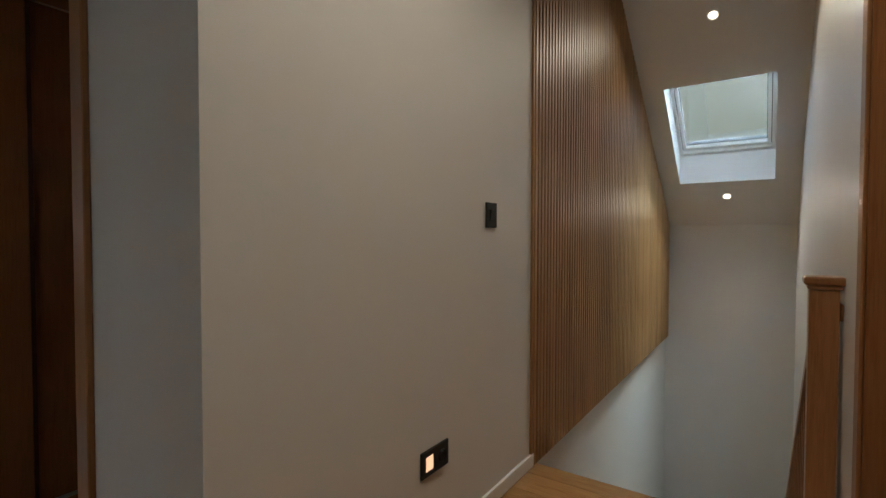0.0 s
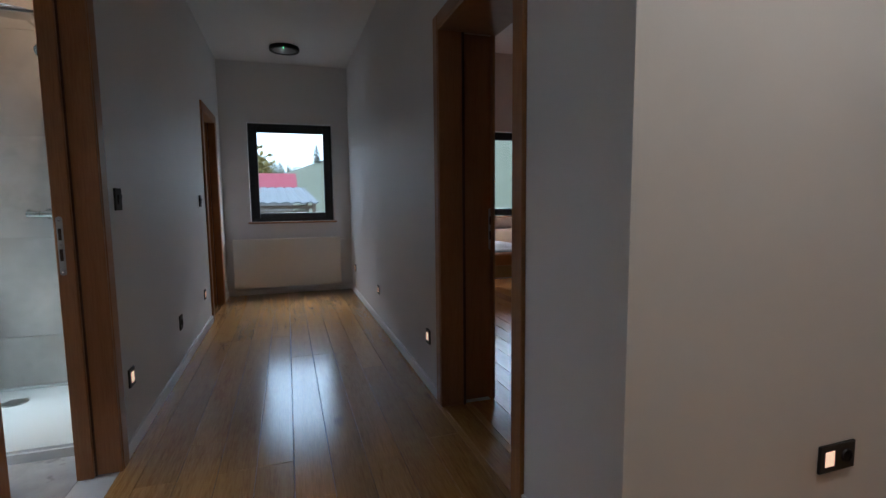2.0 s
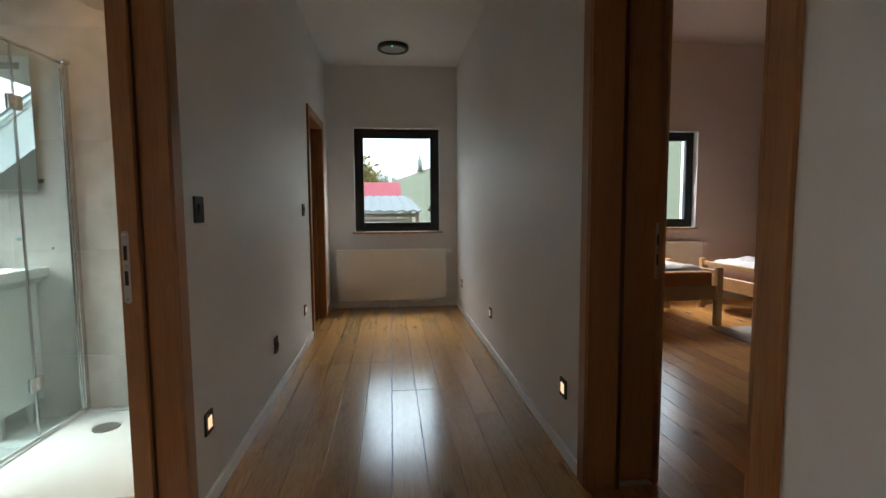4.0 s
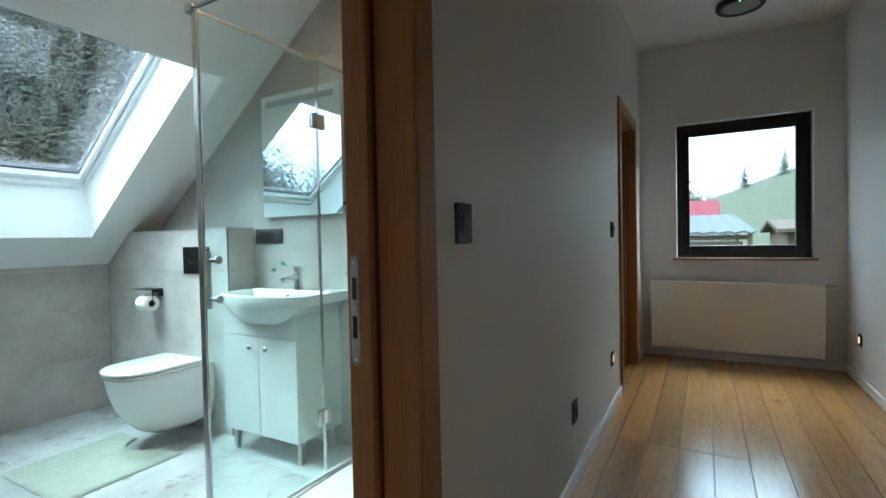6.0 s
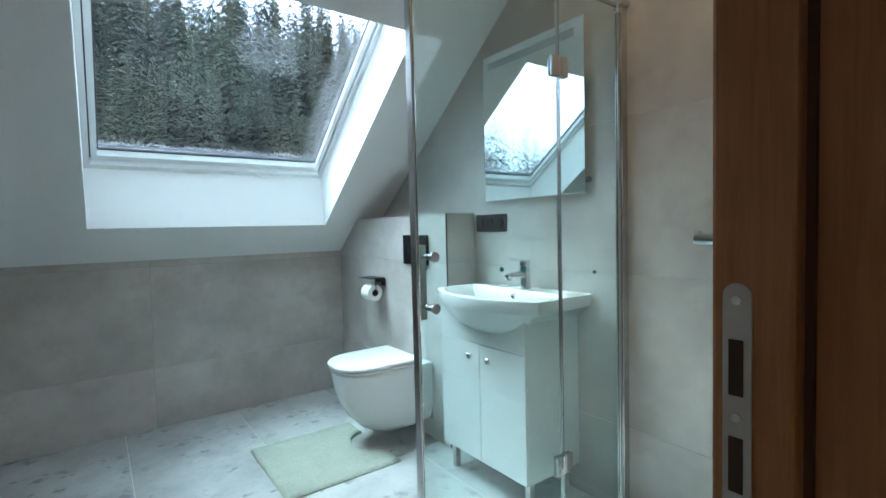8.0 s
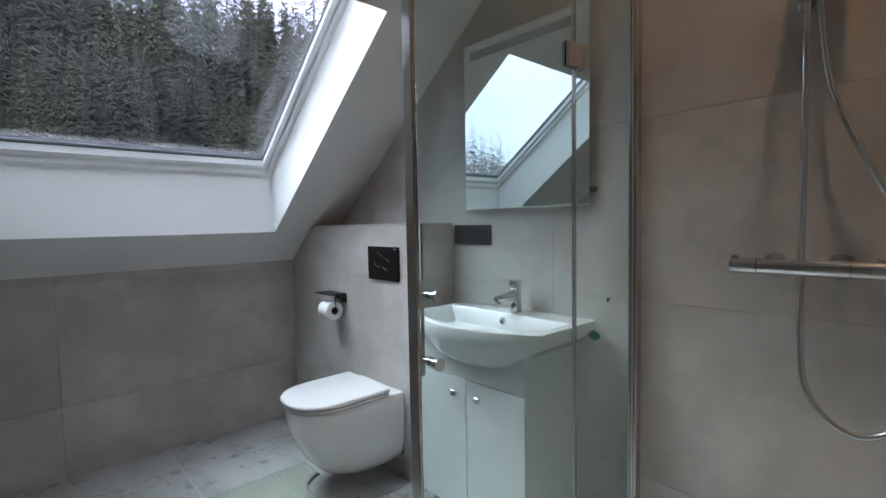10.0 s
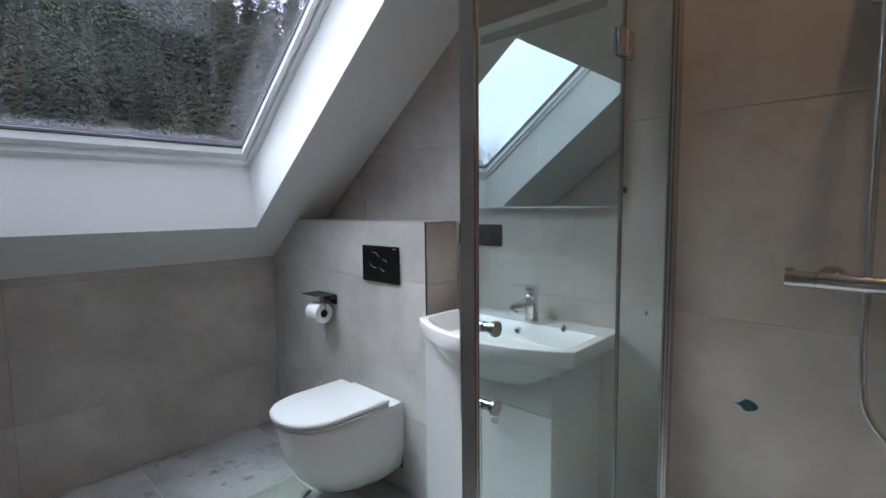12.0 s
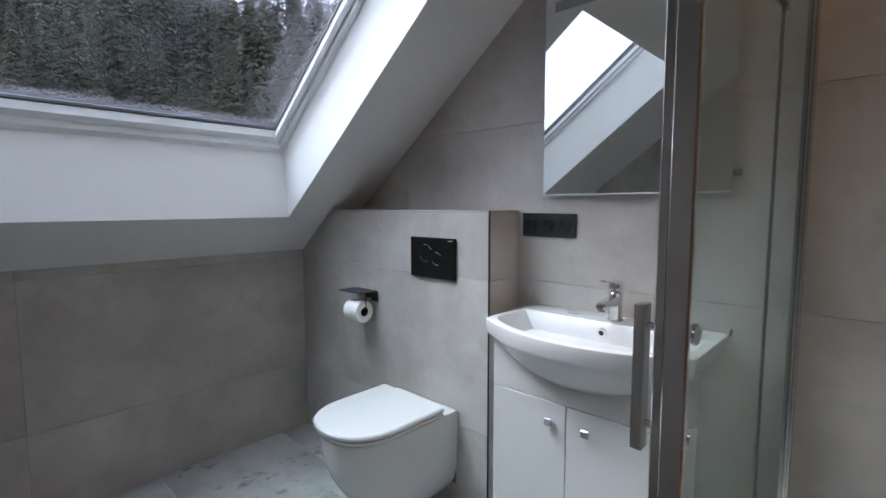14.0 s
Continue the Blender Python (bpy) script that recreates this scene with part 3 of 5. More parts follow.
def skylight(name, place, x0, x1, y0, y1, w0, low, label, side=0.06, bottom=0.055):
    """A white roof window at the top of its plastered shaft. low: which y end is the lower one."""
    s = tagged(thing(name, label, "skylight"), kind="structure")
    b0, b1 = (bottom, side) if low == 0 else (side, bottom)

    part("window_frame", slab(place, x0 - 0.03, x1 + 0.03, y0 - 0.03, y1 + 0.03, w0, w0 + 0.07, [(x0 + side * 0.45, x1 - side * 0.45, y0 + b0 * 0.45, y1 - b1 * 0.45)]), PVC, s)
    part("gasket", slab(place, x0 + side * 0.40, x1 - side * 0.40, y0 + b0 * 0.40, y1 - b1 * 0.40, w0 + 0.035, w0 + 0.045, [(x0 + side * 0.62, x1 - side * 0.62, y0 + b0 * 0.62, y1 - b1 * 0.62)]), GASKET, s, "grey rubber gasket")
    h = (x0 + side, x1 - side, y0 + b0, y1 - b1)
    part("sash", slab(place, x0 + side * 0.55, x1 - side * 0.55, y0 + b0 * 0.55, y1 - b1 * 0.55, w0 + 0.02, w0 + 0.069, [h]), PVC, s)
    part("outer_cladding", slab(place, x0 - 0.03, x1 + 0.03, y0 - 0.03, y1 + 0.03, w0 + 0.0705, w0 + 0.125, [(h[0] - 0.045, h[1] + 0.045, h[2] - 0.045, h[3] + 0.045)]), GASKET, s, "dark outer cladding")
    part("glazing_bead", slab(place, h[0] - 0.001, h[1] + 0.001, h[2] - 0.001, h[3] + 0.001, w0 + 0.05, w0 + 0.06, [(h[0] + 0.005, h[1] - 0.005, h[2] + 0.006, h[3] - 0.006)]), GASKET, s, "dark glazing seal")
    p = part("pane", slab(place, h[0] - 0.012, h[1] + 0.012, h[2] - 0.012, h[3] + 0.012, w0 + 0.0605, w0 + 0.0685), COATED, s)
    p.visible_shadow = False
    p = part("pane", slab(place, h[0] - 0.05, h[1] + 0.05, h[2] - 0.05, h[3] + 0.05, w0 + 0.094, w0 + 0.102), COATED, s)
    p.visible_shadow = False
    return s


skylight("skylight_bathroom", roof_b, *BW, 0.35, 0, "white roof window in a plastered shaft over the toilet")
skylight("skylight_stairs", roof_s, *SW, 0.27, 1, "white roof window in a plastered shaft over the stairs")


# ---- switches, sockets, step lights ----
def plate(name, c, n, w, h, label, category, units):
    """A black cover plate. c: its middle on the wall; n: the wall's normal; units: what each square carries."""
    t = thing(name, label, category)
    n = Vector(n)
    side = Vector((0, 0, 1)).cross(n)
    c = Vector(c)
    rot = Matrix((side, Vector((0, 0, 1)), n)).transposed().to_4x4()
    mat = Matrix.Translation(c) @ rot

    def add(nm, bm, m, lab="", smooth=False):
        bmesh.ops.transform(bm, matrix=mat, verts=bm.verts)
        return part(nm, bm, m, t, lab, smooth)

    add("cover_plate", B(((-w / 2, -h / 2, 0), (w / 2, h / 2, 0.009)), bev=0.003, seg=2), BLACK)
    for (u, v), kind in units:
        if kind == "rocker":
            add("rocker", B(((u - 0.022, v - 0.022, 0.009), (u + 0.022, v + 0.022, 0.012)), bev=0.0012), BLACK)
            bm = bmesh.new()
            prism(bm, [(v - 0.0205, 0.012), (v + 0.0205, 0.012), (v + 0.0205, 0.0175), (v - 0.0205, 0.0130)], lambda p, q, d: (u + d, p, q), -0.0205, 0.0205)
            add("rocker_key", bm, BLACK)
        elif kind == "light":
            add("light_lens", B(((u - 0.02, v - 0.024, 0.009), (u + 0.02, v + 0.024, 0.0105)), bev=0.001), STEPG, "glowing warm white lens")
        else:
            bm = bmesh.new()
            bmesh.ops.create_cone(bm, cap_ends=False, segments=24, radius1=0.0215, radius2=0.019, depth=0.006, matrix=Matrix.Translation((u, v, 0.0115)))
            cyl(bm, (u, v, 0.0088), (u, v, 0.0095), 0.019, 24)
            for dx in (-0.0095, 0.0095):
                cyl(bm, (u + dx, v, 0.0094), (u + dx, v, 0.0099), 0.003, 8)
            cyl(bm, (u, v + 0.011, 0.0094), (u, v + 0.011, 0.017), 0.0025, 8)
            add("socket_insert", bm, BLACK, "round black earthed socket insert")
    return t


step = [((0, 0), "light")]
for x in (-2.50, -4.145, -5.72):
    plate("step_light", (x, YR, 0.325), (0, -1, 0), 0.08, 0.088, "black-framed step light glowing low on the corridor wall", "step light", step)
for x in (-2.30, -4.43):
    plate("step_light", (x, YL, 0.335), (0, 1, 0), 0.08, 0.088, "black-framed step light glowing low on the corridor wall", "step light", step)
plate("light_switch", (-2.30, YL, 1.165), (0, 1, 0), 0.084, 0.10, "black rocker switch beside the bathroom doorway", "switch", [((0, 0), "rocker")])
plate("light_switch", (-4.475, YL, 1.165), (0, 1, 0), 0.084, 0.10, "black rocker switch beside the far doorway", "switch", [((0, 0), "rocker")])
plate("wall_socket", (-3.405, YL, 0.33), (0, 1, 0), 0.084, 0.10, "single black socket low on the corridor wall", "socket", [((0, 0), "socket")])
plate("light_switch", (XW, 1.765, 1.18), (1, 0, 0), 0.084, 0.10, "black rocker switch on the beige landing wall", "switch", [((0, 0), "rocker")])
plate("socket_with_light", (XW, 1.38, 0.345), (1, 0, 0), 0.155, 0.088, "black double plate with a glowing step light and a socket", "socket", [((-0.036, 0), "light"), ((0.036, 0), "socket")])
plate("bathroom_socket", (XS, -2.695, 1.165), (1, 0, 0), 0.225, 0.088, "black triple plate with a switch and two sockets beside the mirror", "socket", [((-0.072, 0), "rocker"), ((0, 0), "socket"), ((0.072, 0), "socket")])


# ---- corridor ----
def ceiling_lamp(x, y):
    t = thing("ceiling_lamp", "switched-off round ceiling lamp with a black rim and green light dot", "ceiling lamp")
    bm = bmesh.new()
    prof = [(0.0, 0.0), (0.155, 0.0), (0.158, -0.006), (0.158, -0.036), (0.152, -0.042), (0.128, -0.042), (0.125, -0.036)]
    loft(bm, [[(x + r * math.cos(a), y + r * math.sin(a), ZC + z) for a in [2 * math.pi * k / 40 for k in range(40)]] for r, z in prof[1:]], cap=False)
    part("rim", bm, BLACKM, t, smooth=True)
    bm = bmesh.new()
    loft(bm, [[(x + r * math.cos(a), y + r * math.sin(a), ZC + z) for a in [2 * math.pi * k / 40 for k in range(40)]] for r, z in ((0.127, -0.034), (0.09, -0.043), (0.02, -0.046))])
    part("diffuser", bm, DIFFUSER, t, "unlit opal diffuser", True)
    bm = bmesh.new()
    cyl(bm, (x + 0.14, y - 0.01, ZC - 0.046), (x + 0.14, y - 0.01, ZC - 0.042), 0.006, 10)
    part("indicator", bm, LED, t, "tiny green indicator light")


ceiling_lamp(-5.43, -0.155)


def radiator(name, y0, y1, z0, z1, label):
    t = thing(name, label, "radiator")
    x0, x1 = XEND + 0.035, XEND + 0.105
    part("front_panel", B(((x1 - 0.012, y0, z0), (x1, y1, z1)), bev=0.004, seg=2), RAD, t)
    part("back_panel", B(((x0, y0, z0), (x0 + 0.012, y1, z1)), bev=0.004), RAD, t)
    part("side_cover", B(((x0 + 0.012, y0, z0 + 0.01), (x1 - 0.012, y0 + 0.012, z1))), RAD, t)
    part("side_cover", B(((x0 + 0.012, y1 - 0.012, z0 + 0.01), (x1 - 0.012, y1, z1))), RAD, t)
    bars = [((x0 + 0.014 + k * 0.012, y0 + 0.02, z1 - 0.004), (x0 + 0.019 + k * 0.012, y1 - 0.02, z1)) for k in range(4)]
    bars += [((x0 + 0.013, y0 + 0.02 + k * 0.05, z1 - 0.010), (x1 - 0.013, y0 + 0.024 + k * 0.05, z1 - 0.002)) for k in range(int((y1 - y0 - 0.04) / 0.05))]
    part("top_grille", B(*bars), RAD, t)
    bm = bmesh.new()
    cyl(bm, (x0 + 0.03, y1, z1 - 0.03), (x0 + 0.03, y1 + 0.03, z1 - 0.03), 0.009, 14)
    cyl(bm, (x0 + 0.03, y1 + 0.03, z1 - 0.03), (x0 + 0.03, y1 + 0.075, z1 - 0.03), 0.018, 18)
    part("valve", bm, SKIRT, t, "white thermostat knob", True)
    for yy in (y0 + 0.2, y1 - 0.24):
        part("bracket", B(((XEND, yy, z0 + 0.1), (x0, yy + 0.04, z1 - 0.1))), RAD, t)
    bm = bmesh.new()
    for dy in (-0.03, 0.03):
        cyl(bm, (x0 + 0.03, (y0 + y1) / 2 + dy, 0.0), (x0 + 0.03, (y0 + y1) / 2 + dy, z0 + 0.02), 0.008, 10)
    part("pipe", bm, SKIRT, t, "white connecting pipes")
    return t


radiator("radiator", -0.84, 0.44, 0.10, 0.70, "cream flat panel radiator under the corridor window")
radiator("radiator", 2.5, 3.70, 0.12, 0.74, "cream flat panel radiator under the bedroom window")


# ---- stairs ----
bm = bmesh.new()
prism(bm, [(YEDGE - 0.03, 0.0), (YST - 0.002, 0.0), (YST - 0.002, 1.21), (3.70, slope_s(3.70) - 0.006), (3.66, ZC - 0.004), (YEDGE - 0.03, ZC - 0.004)], lambda u, v, d: (XW + d, u, v), -0.012, -0.006)
slats = thing("slat_panel", "oak slat panel on dark felt beside the stairs", "slat panel")
part("felt_back", bm, FELT_AND_HOLE, slats, "dark felt backing")
part("edge_slat", B(((XW, YEDGE - 0.045, 0.0), (XW + 0.012, YEDGE - 0.03, 4.0)), bev=0.002), SLAT, slats, "light oak end strip")
me = bpy.data.meshes.new("slat")
_bm = B(((0, -0.0125, 0), (0.012, 0.0125, 1)), bev=0.0015)
_bm.to_mesh(me)
_bm.free()
me.materials.append(SLAT)
y = YEDGE - 0.012
while y < YST - 0.015:
    top = min(slope_s(y + 0.0135), ZC if y < 3.68 else 9.0) - 0.002
    o = new("slat", me)
    o.matrix_world = Matrix.Translation((XW - 0.008, y, 0.0)) @ Matrix.Diagonal((1.9, 1, top, 1))
    o.parent = slats
    y += 0.040


def newel(x, y, z0, z1):
    t = thing("newel_post", "square oak newel post with a moulded cap at the stair head", "newel post")
    part("post", B(((x - 0.043, y - 0.043, z0), (x + 0.043, y + 0.043, z1 - 0.045)), bev=0.004, seg=2), CASING, t)
    bm = bmesh.new()
    box(bm, (x - 0.05, y - 0.05, z1 - 0.045), (x + 0.05, y + 0.05, z1 - 0.03), 0.006, 2)
    t2 = B(((x - 0.060, y - 0.060, z1 - 0.03), (x + 0.060, y + 0.060, z1)), bev=0.009, seg=3)
    part("cap_neck", bm, CASING, t)
    part("cap", t2, CASING, t)
    return t


newel(0.345, 2.26, -0.3, 0.955)
rail = thing("stair_rail", "sloping oak handrail and string running down from the newel", "handrail")
bm = bmesh.new()
prism(bm, [(2.305, 0.86), (2.305, 0.80), (5.2, -1.35), (5.2, -1.29)], lambda u, v, d: (0.345 + d, u, v), -0.025, 0.025)
part("handrail", bm, CASING, rail)
bm = bmesh.new()
prism(bm, [(2.305, 0.02), (2.305, -0.24), (5.2, -2.4), (5.2, -2.13)], lambda u, v, d: (0.345 + d, u, v), -0.02, 0.02)
part("string", bm, CASING, rail)
for k in range(20):
    yy = 2.42 + k * 0.14
    zz = 0.80 - (yy - 2.305) * 0.7427
    part("baluster", B(((0.332, yy - 0.013, zz - 0.80), (0.358, yy + 0.013, zz + 0.01))), CASING, rail)
br = thing("rail_bracket", "short oak wall rail stub with a steel bracket beside the newel", "bracket")
part("stub", B(((0.388, 2.235, 0.80), (0.3995, 2.285, 0.86)), bev=0.003), CASING, br)


def steps():
    st = tagged(thing("stairs", "closed oak stairs going down from the landing", "stairs"), kind="structure")
    for k in range(1, 15):
        z = -0.187 * k
        y0 = YEDGE + 0.02 + 0.245 * (k - 1)
        part("tread", B(((XW - 0.019, y0 - 0.02, z - 0.03), (0.325, y0 + 0.245, z)), bev=0.004), OAK, st)
        part("riser", B(((XW - 0.019, y0 + 0.0, z - 0.187), (0.325, y0 + 0.012, z - 0.031))), WHITE, st)


steps()


def spot(x, y, z, tilt, watts, color=(1.0, 0.84, 0.66)):
    """A round recessed downlight; tilt turns it with a slope."""
    t = thing("downlight", "small round recessed downlight glowing warm in the ceiling", "downlight")
    m = pose(x, y, z, tilt)
    bm = bmesh.new()
    seg = [2 * math.pi * k / 28 for k in range(28)]
    loft(bm, [[(r * math.cos(a), r * math.sin(a), h) for a in seg] for r, h in ((0.044, 0.0), (0.044, -0.004), (0.040, -0.006), (0.030, -0.003), (0.027, 0.0))], cap=False)
    bmesh.ops.transform(bm, matrix=m, verts=bm.verts)
    part("bezel", bm, PVC, t, "white bezel", True)
    bm = bmesh.new()
    cyl(bm, (0, 0, 0), (0, 0, -0.002), 0.027, 28)
    bmesh.ops.transform(bm, matrix=m, verts=bm.verts)
    part("lens", bm, SPOTG, t, "glowing warm lens")
    if watts:
        la = new("downlight_beam", bpy.data.lights.new("downlight_beam", "AREA"))
        la.data.shape, la.data.size, la.data.energy, la.data.color = "DISK", 0.05, watts, color
        la.data.spread = radians(130)
        la.matrix_world = m @ pose(0, 0, -0.012)
        la.parent = None
    return t


TS = -math.degrees(math.atan(SS))
spot(-0.17, 3.93, slope_s(3.93), TS, SPOT_W)
spot(-0.17, 5.47, slope_s(5.47), TS, SPOT_W)
spot(-0.17, 1.0, ZC, 0, SPOT_W * 1.7)
spot(-2.8, -1.40, slope_b(YTOP), 0, 3.6, (1.0, 0.60, 0.32))


# ---- bathroom ----
def shower():
    tray = thing("shower_tray", "low white acrylic shower tray with a round steel drain", "shower tray")
    x0, x1, y0, y1 = XS + 0.001, -2.28, -1.975, YB - 0.014
    part("tray_body", slab(at_z, x0, x1, y0, y1, 0.0, 0.035, []), TRAY, tray)
    part("tray_rim", slab(at_z, x0, x1, y0, y1, 0.035, 0.043, [(x0 + 0.04, x1 - 0.04, y0 + 0.04, y1 - 0.04)]), TRAY, tray)
    bm = bmesh.new()
    c = (-2.99, -1.70)
    loft(bm, [[(c[0] + r * math.cos(a), c[1] + r * math.sin(a), z) for a in [2 * math.pi * k / 32 for k in range(32)]] for r, z in ((0.062, 0.0352), (0.060, 0.041), (0.03, 0.043), (0.004, 0.043))])
    part("drain_cover", bm, BRUSHED, tray, "round brushed steel drain cover", True)

    s = thing("shower_screen", "corner shower screen of clear greenish glass with chrome profiles", "shower screen")
    z0, z1, yp, xc = 0.05, 1.945, -1.95, -2.30
    part("wall_profile", B(((XS, yp - 0.014, z0 - 0.006), (XS + 0.035, yp + 0.014, z1 + 0.01)), ((XS + 0.035, yp - 0.009, z0), (XS + 0.05, yp - 0.003, z1)), ((XS + 0.035, yp + 0.003, z0), (XS + 0.05, yp + 0.009, z1)), bev=0.0015), ALU, s)
    part("side_wall_profile", B(((xc - 0.014, YB - 0.035, z0 - 0.006), (xc + 0.014, YB - 0.012, z1 + 0.01)), bev=0.0015), ALU, s)
    hx = -2.885
    for nm, a, b in (("fixed_pane", XS + 0.04, hx - 0.004), ("door_pane", hx + 0.004, xc - 0.012)):
        p = part(nm, B(((a, yp - 0.003, z0), (b, yp + 0.003, z1)), bev=0.0008), SHOWER, s, "clear greenish safety glass")
        p.visible_shadow = False
    p = part("side_pane", B(((xc - 0.003, yp + 0.016, z0), (xc + 0.003, YB - 0.03, z1)), bev=0.0008), PANE, s, "clear safety glass")
    p.visible_shadow = False
    part("hinge_seal", B(((hx - 0.006, yp - 0.005, z0), (hx - 0.0035, yp + 0.005, z1)), ((hx + 0.0035, yp - 0.005, z0), (hx + 0.006, yp + 0.005, z1))), ALU, s, "pale edge seal")
    part("edge_profile", B(((xc - 0.014, yp - 0.007, z0), (xc - 0.002, yp + 0.007, z1)), bev=0.002), ALU, s, "chrome edge strip with a magnetic seal")
    part("side_profile", B(((xc - 0.001, yp - 0.012, z0), (xc + 0.009, yp + 0.016, z1)), bev=0.002), ALU, s, "chrome edge strip of the side pane")
    part("top_rail", B(((XS + 0.02, yp - 0.008, z1), (xc + 0.004, yp + 0.008, z1 + 0.012)), bev=0.0015), ALU, s)
    part("side_rail", B(((xc - 0.008, yp + 0.002, z1), (xc + 0.008, YB - 0.014, z1 + 0.012)), bev=0.0015), ALU, s)
    part("corner_joint", B(((xc - 0.022, yp - 0.018, z1 - 0.012), (xc + 0.016, yp + 0.020, z1 + 0.020)), bev=0.003), CHROME, s, "chrome corner joint")
    part("rail_bracket", B(((XS + 0.0, yp - 0.012, z1 + 0.004), (XS + 0.055, yp + 0.03, z1 + 0.022)), ((XS + 0.035, yp - 0.012, z1 - 0.022), (XS + 0.055, yp + 0.014, z1 + 0.006)), bev=0.003), CHROME, s, "chrome rail bracket")
    part("bottom_seal", B(((XS + 0.04, yp - 0.006, z0 - 0.007), (xc - 0.006, yp + 0.006, z0 + 0.006))), TRAY, s, "white bottom seal")
    part("side_seal", B(((xc - 0.006, yp + 0.008, z0 - 0.007), (xc + 0.006, YB - 0.03, z0 + 0.006))), TRAY, s, "white bottom seal")
    for hz in (0.32, 1.675):
        h = part("hinge", B(((hx - 0.040, yp - 0.012, hz - 0.034), (hx - 0.006, yp - 0.003, hz + 0.034)), ((hx + 0.006, yp - 0.012, hz - 0.034), (hx + 0.040, yp - 0.003, hz + 0.034)), ((hx - 0.040, yp + 0.003, hz - 0.034), (hx - 0.006, yp + 0.013, hz + 0.034)), ((hx + 0.006, yp + 0.003, hz - 0.034), (hx + 0.040, yp + 0.013, hz + 0.034)), bev=0.0025, seg=2), CHROME, s, "chrome glass hinge")
        bm = bmesh.new()
        cyl(bm, (hx, yp + 0.006, hz - 0.03), (hx, yp + 0.006, hz + 0.03), 0.008, 16)
        part("pin", bm, CHROME, h, "", True)
        bm = bmesh.new()
        for dx in (-0.023, 0.023):
            for dz in (-0.017, 0.017):
                for sy, yy in ((1, yp + 0.013), (-1, yp - 0.012)):
                    cyl(bm, (hx + dx, yy, hz + dz), (hx + dx, yy + sy * 0.0015, hz + dz), 0.005, 10)
        part("screw", bm, ALU, h, "flush cap screws")
    hd = (xc - 0.060, yp)
    part("handle_bar", B(((hd[0] - 0.011, yp - 0.054, 0.885), (hd[0] + 0.011, yp - 0.037, 1.100)), bev=0.002, seg=2), BRUSHED, s, "square brushed steel handle bar")
    for z in (0.925, 1.068):
        bm = bmesh.new()
        cyl(bm, (hd[0], yp - 0.038, z), (hd[0], yp + 0.004, z), 0.006, 16)
        cyl(bm, (hd[0], yp - 0.016, z), (hd[0], yp - 0.003, z), 0.010, 16)
        cyl(bm, (hd[0], yp + 0.003, z), (hd[0], yp + 0.016, z), 0.009, 16)
        cyl(bm, (hd[0], yp + 0.016, z), (hd[0], yp + 0.022, z), 0.007, 16)
        cyl(bm, (hd[0], yp + 0.022, z), (hd[0], yp + 0.029, z), 0.0145, 24)
        part("knob", bm, CHROME, s, "round chrome knob", True)

    def sticker(place):
        bm = bmesh.new()
        pts = []
        for k in range(24):
            a = 2 * math.pi * k / 24
            r = 0.010 * (1 + 0.10 * math.cos(3 * a))
            u, v = r * math.cos(a), r * math.sin(a) * 0.75
            if abs(a - math.pi) < 0.35:
                u -= 0.010 * (1 - abs(a - math.pi) / 0.35)
            pts.append((u, v))
        prism(bm, [(0.8 * u, 0.9 * v) for u, v in pts], place, 0.0032, 0.0040)
        return part("leaf_sticker", bm, LEAF, s, "small teal leaf sticker")

    sticker(lambda u, v, d: (-3.06 + u, yp + d, 0.975 + v))
    sticker(lambda u, v, d: (-2.62 + u, yp + d, 1.015 + v * 1.1))
    # the front stands a little out of square
    pivot = Vector((hx, yp + 0.003, 0))
    turn = Matrix.Translation(pivot) @ Matrix.Rotation(-0.036, 4, "Z") @ Matrix.Translation(-pivot)
    for ob in s.children_recursive:
        if ob.data and not ob.name.startswith("side_"):
            ob.data.transform(turn)
    sticker(lambda u, v, d: (xc + d, -1.551 + u, 1.062 + v))


shower()


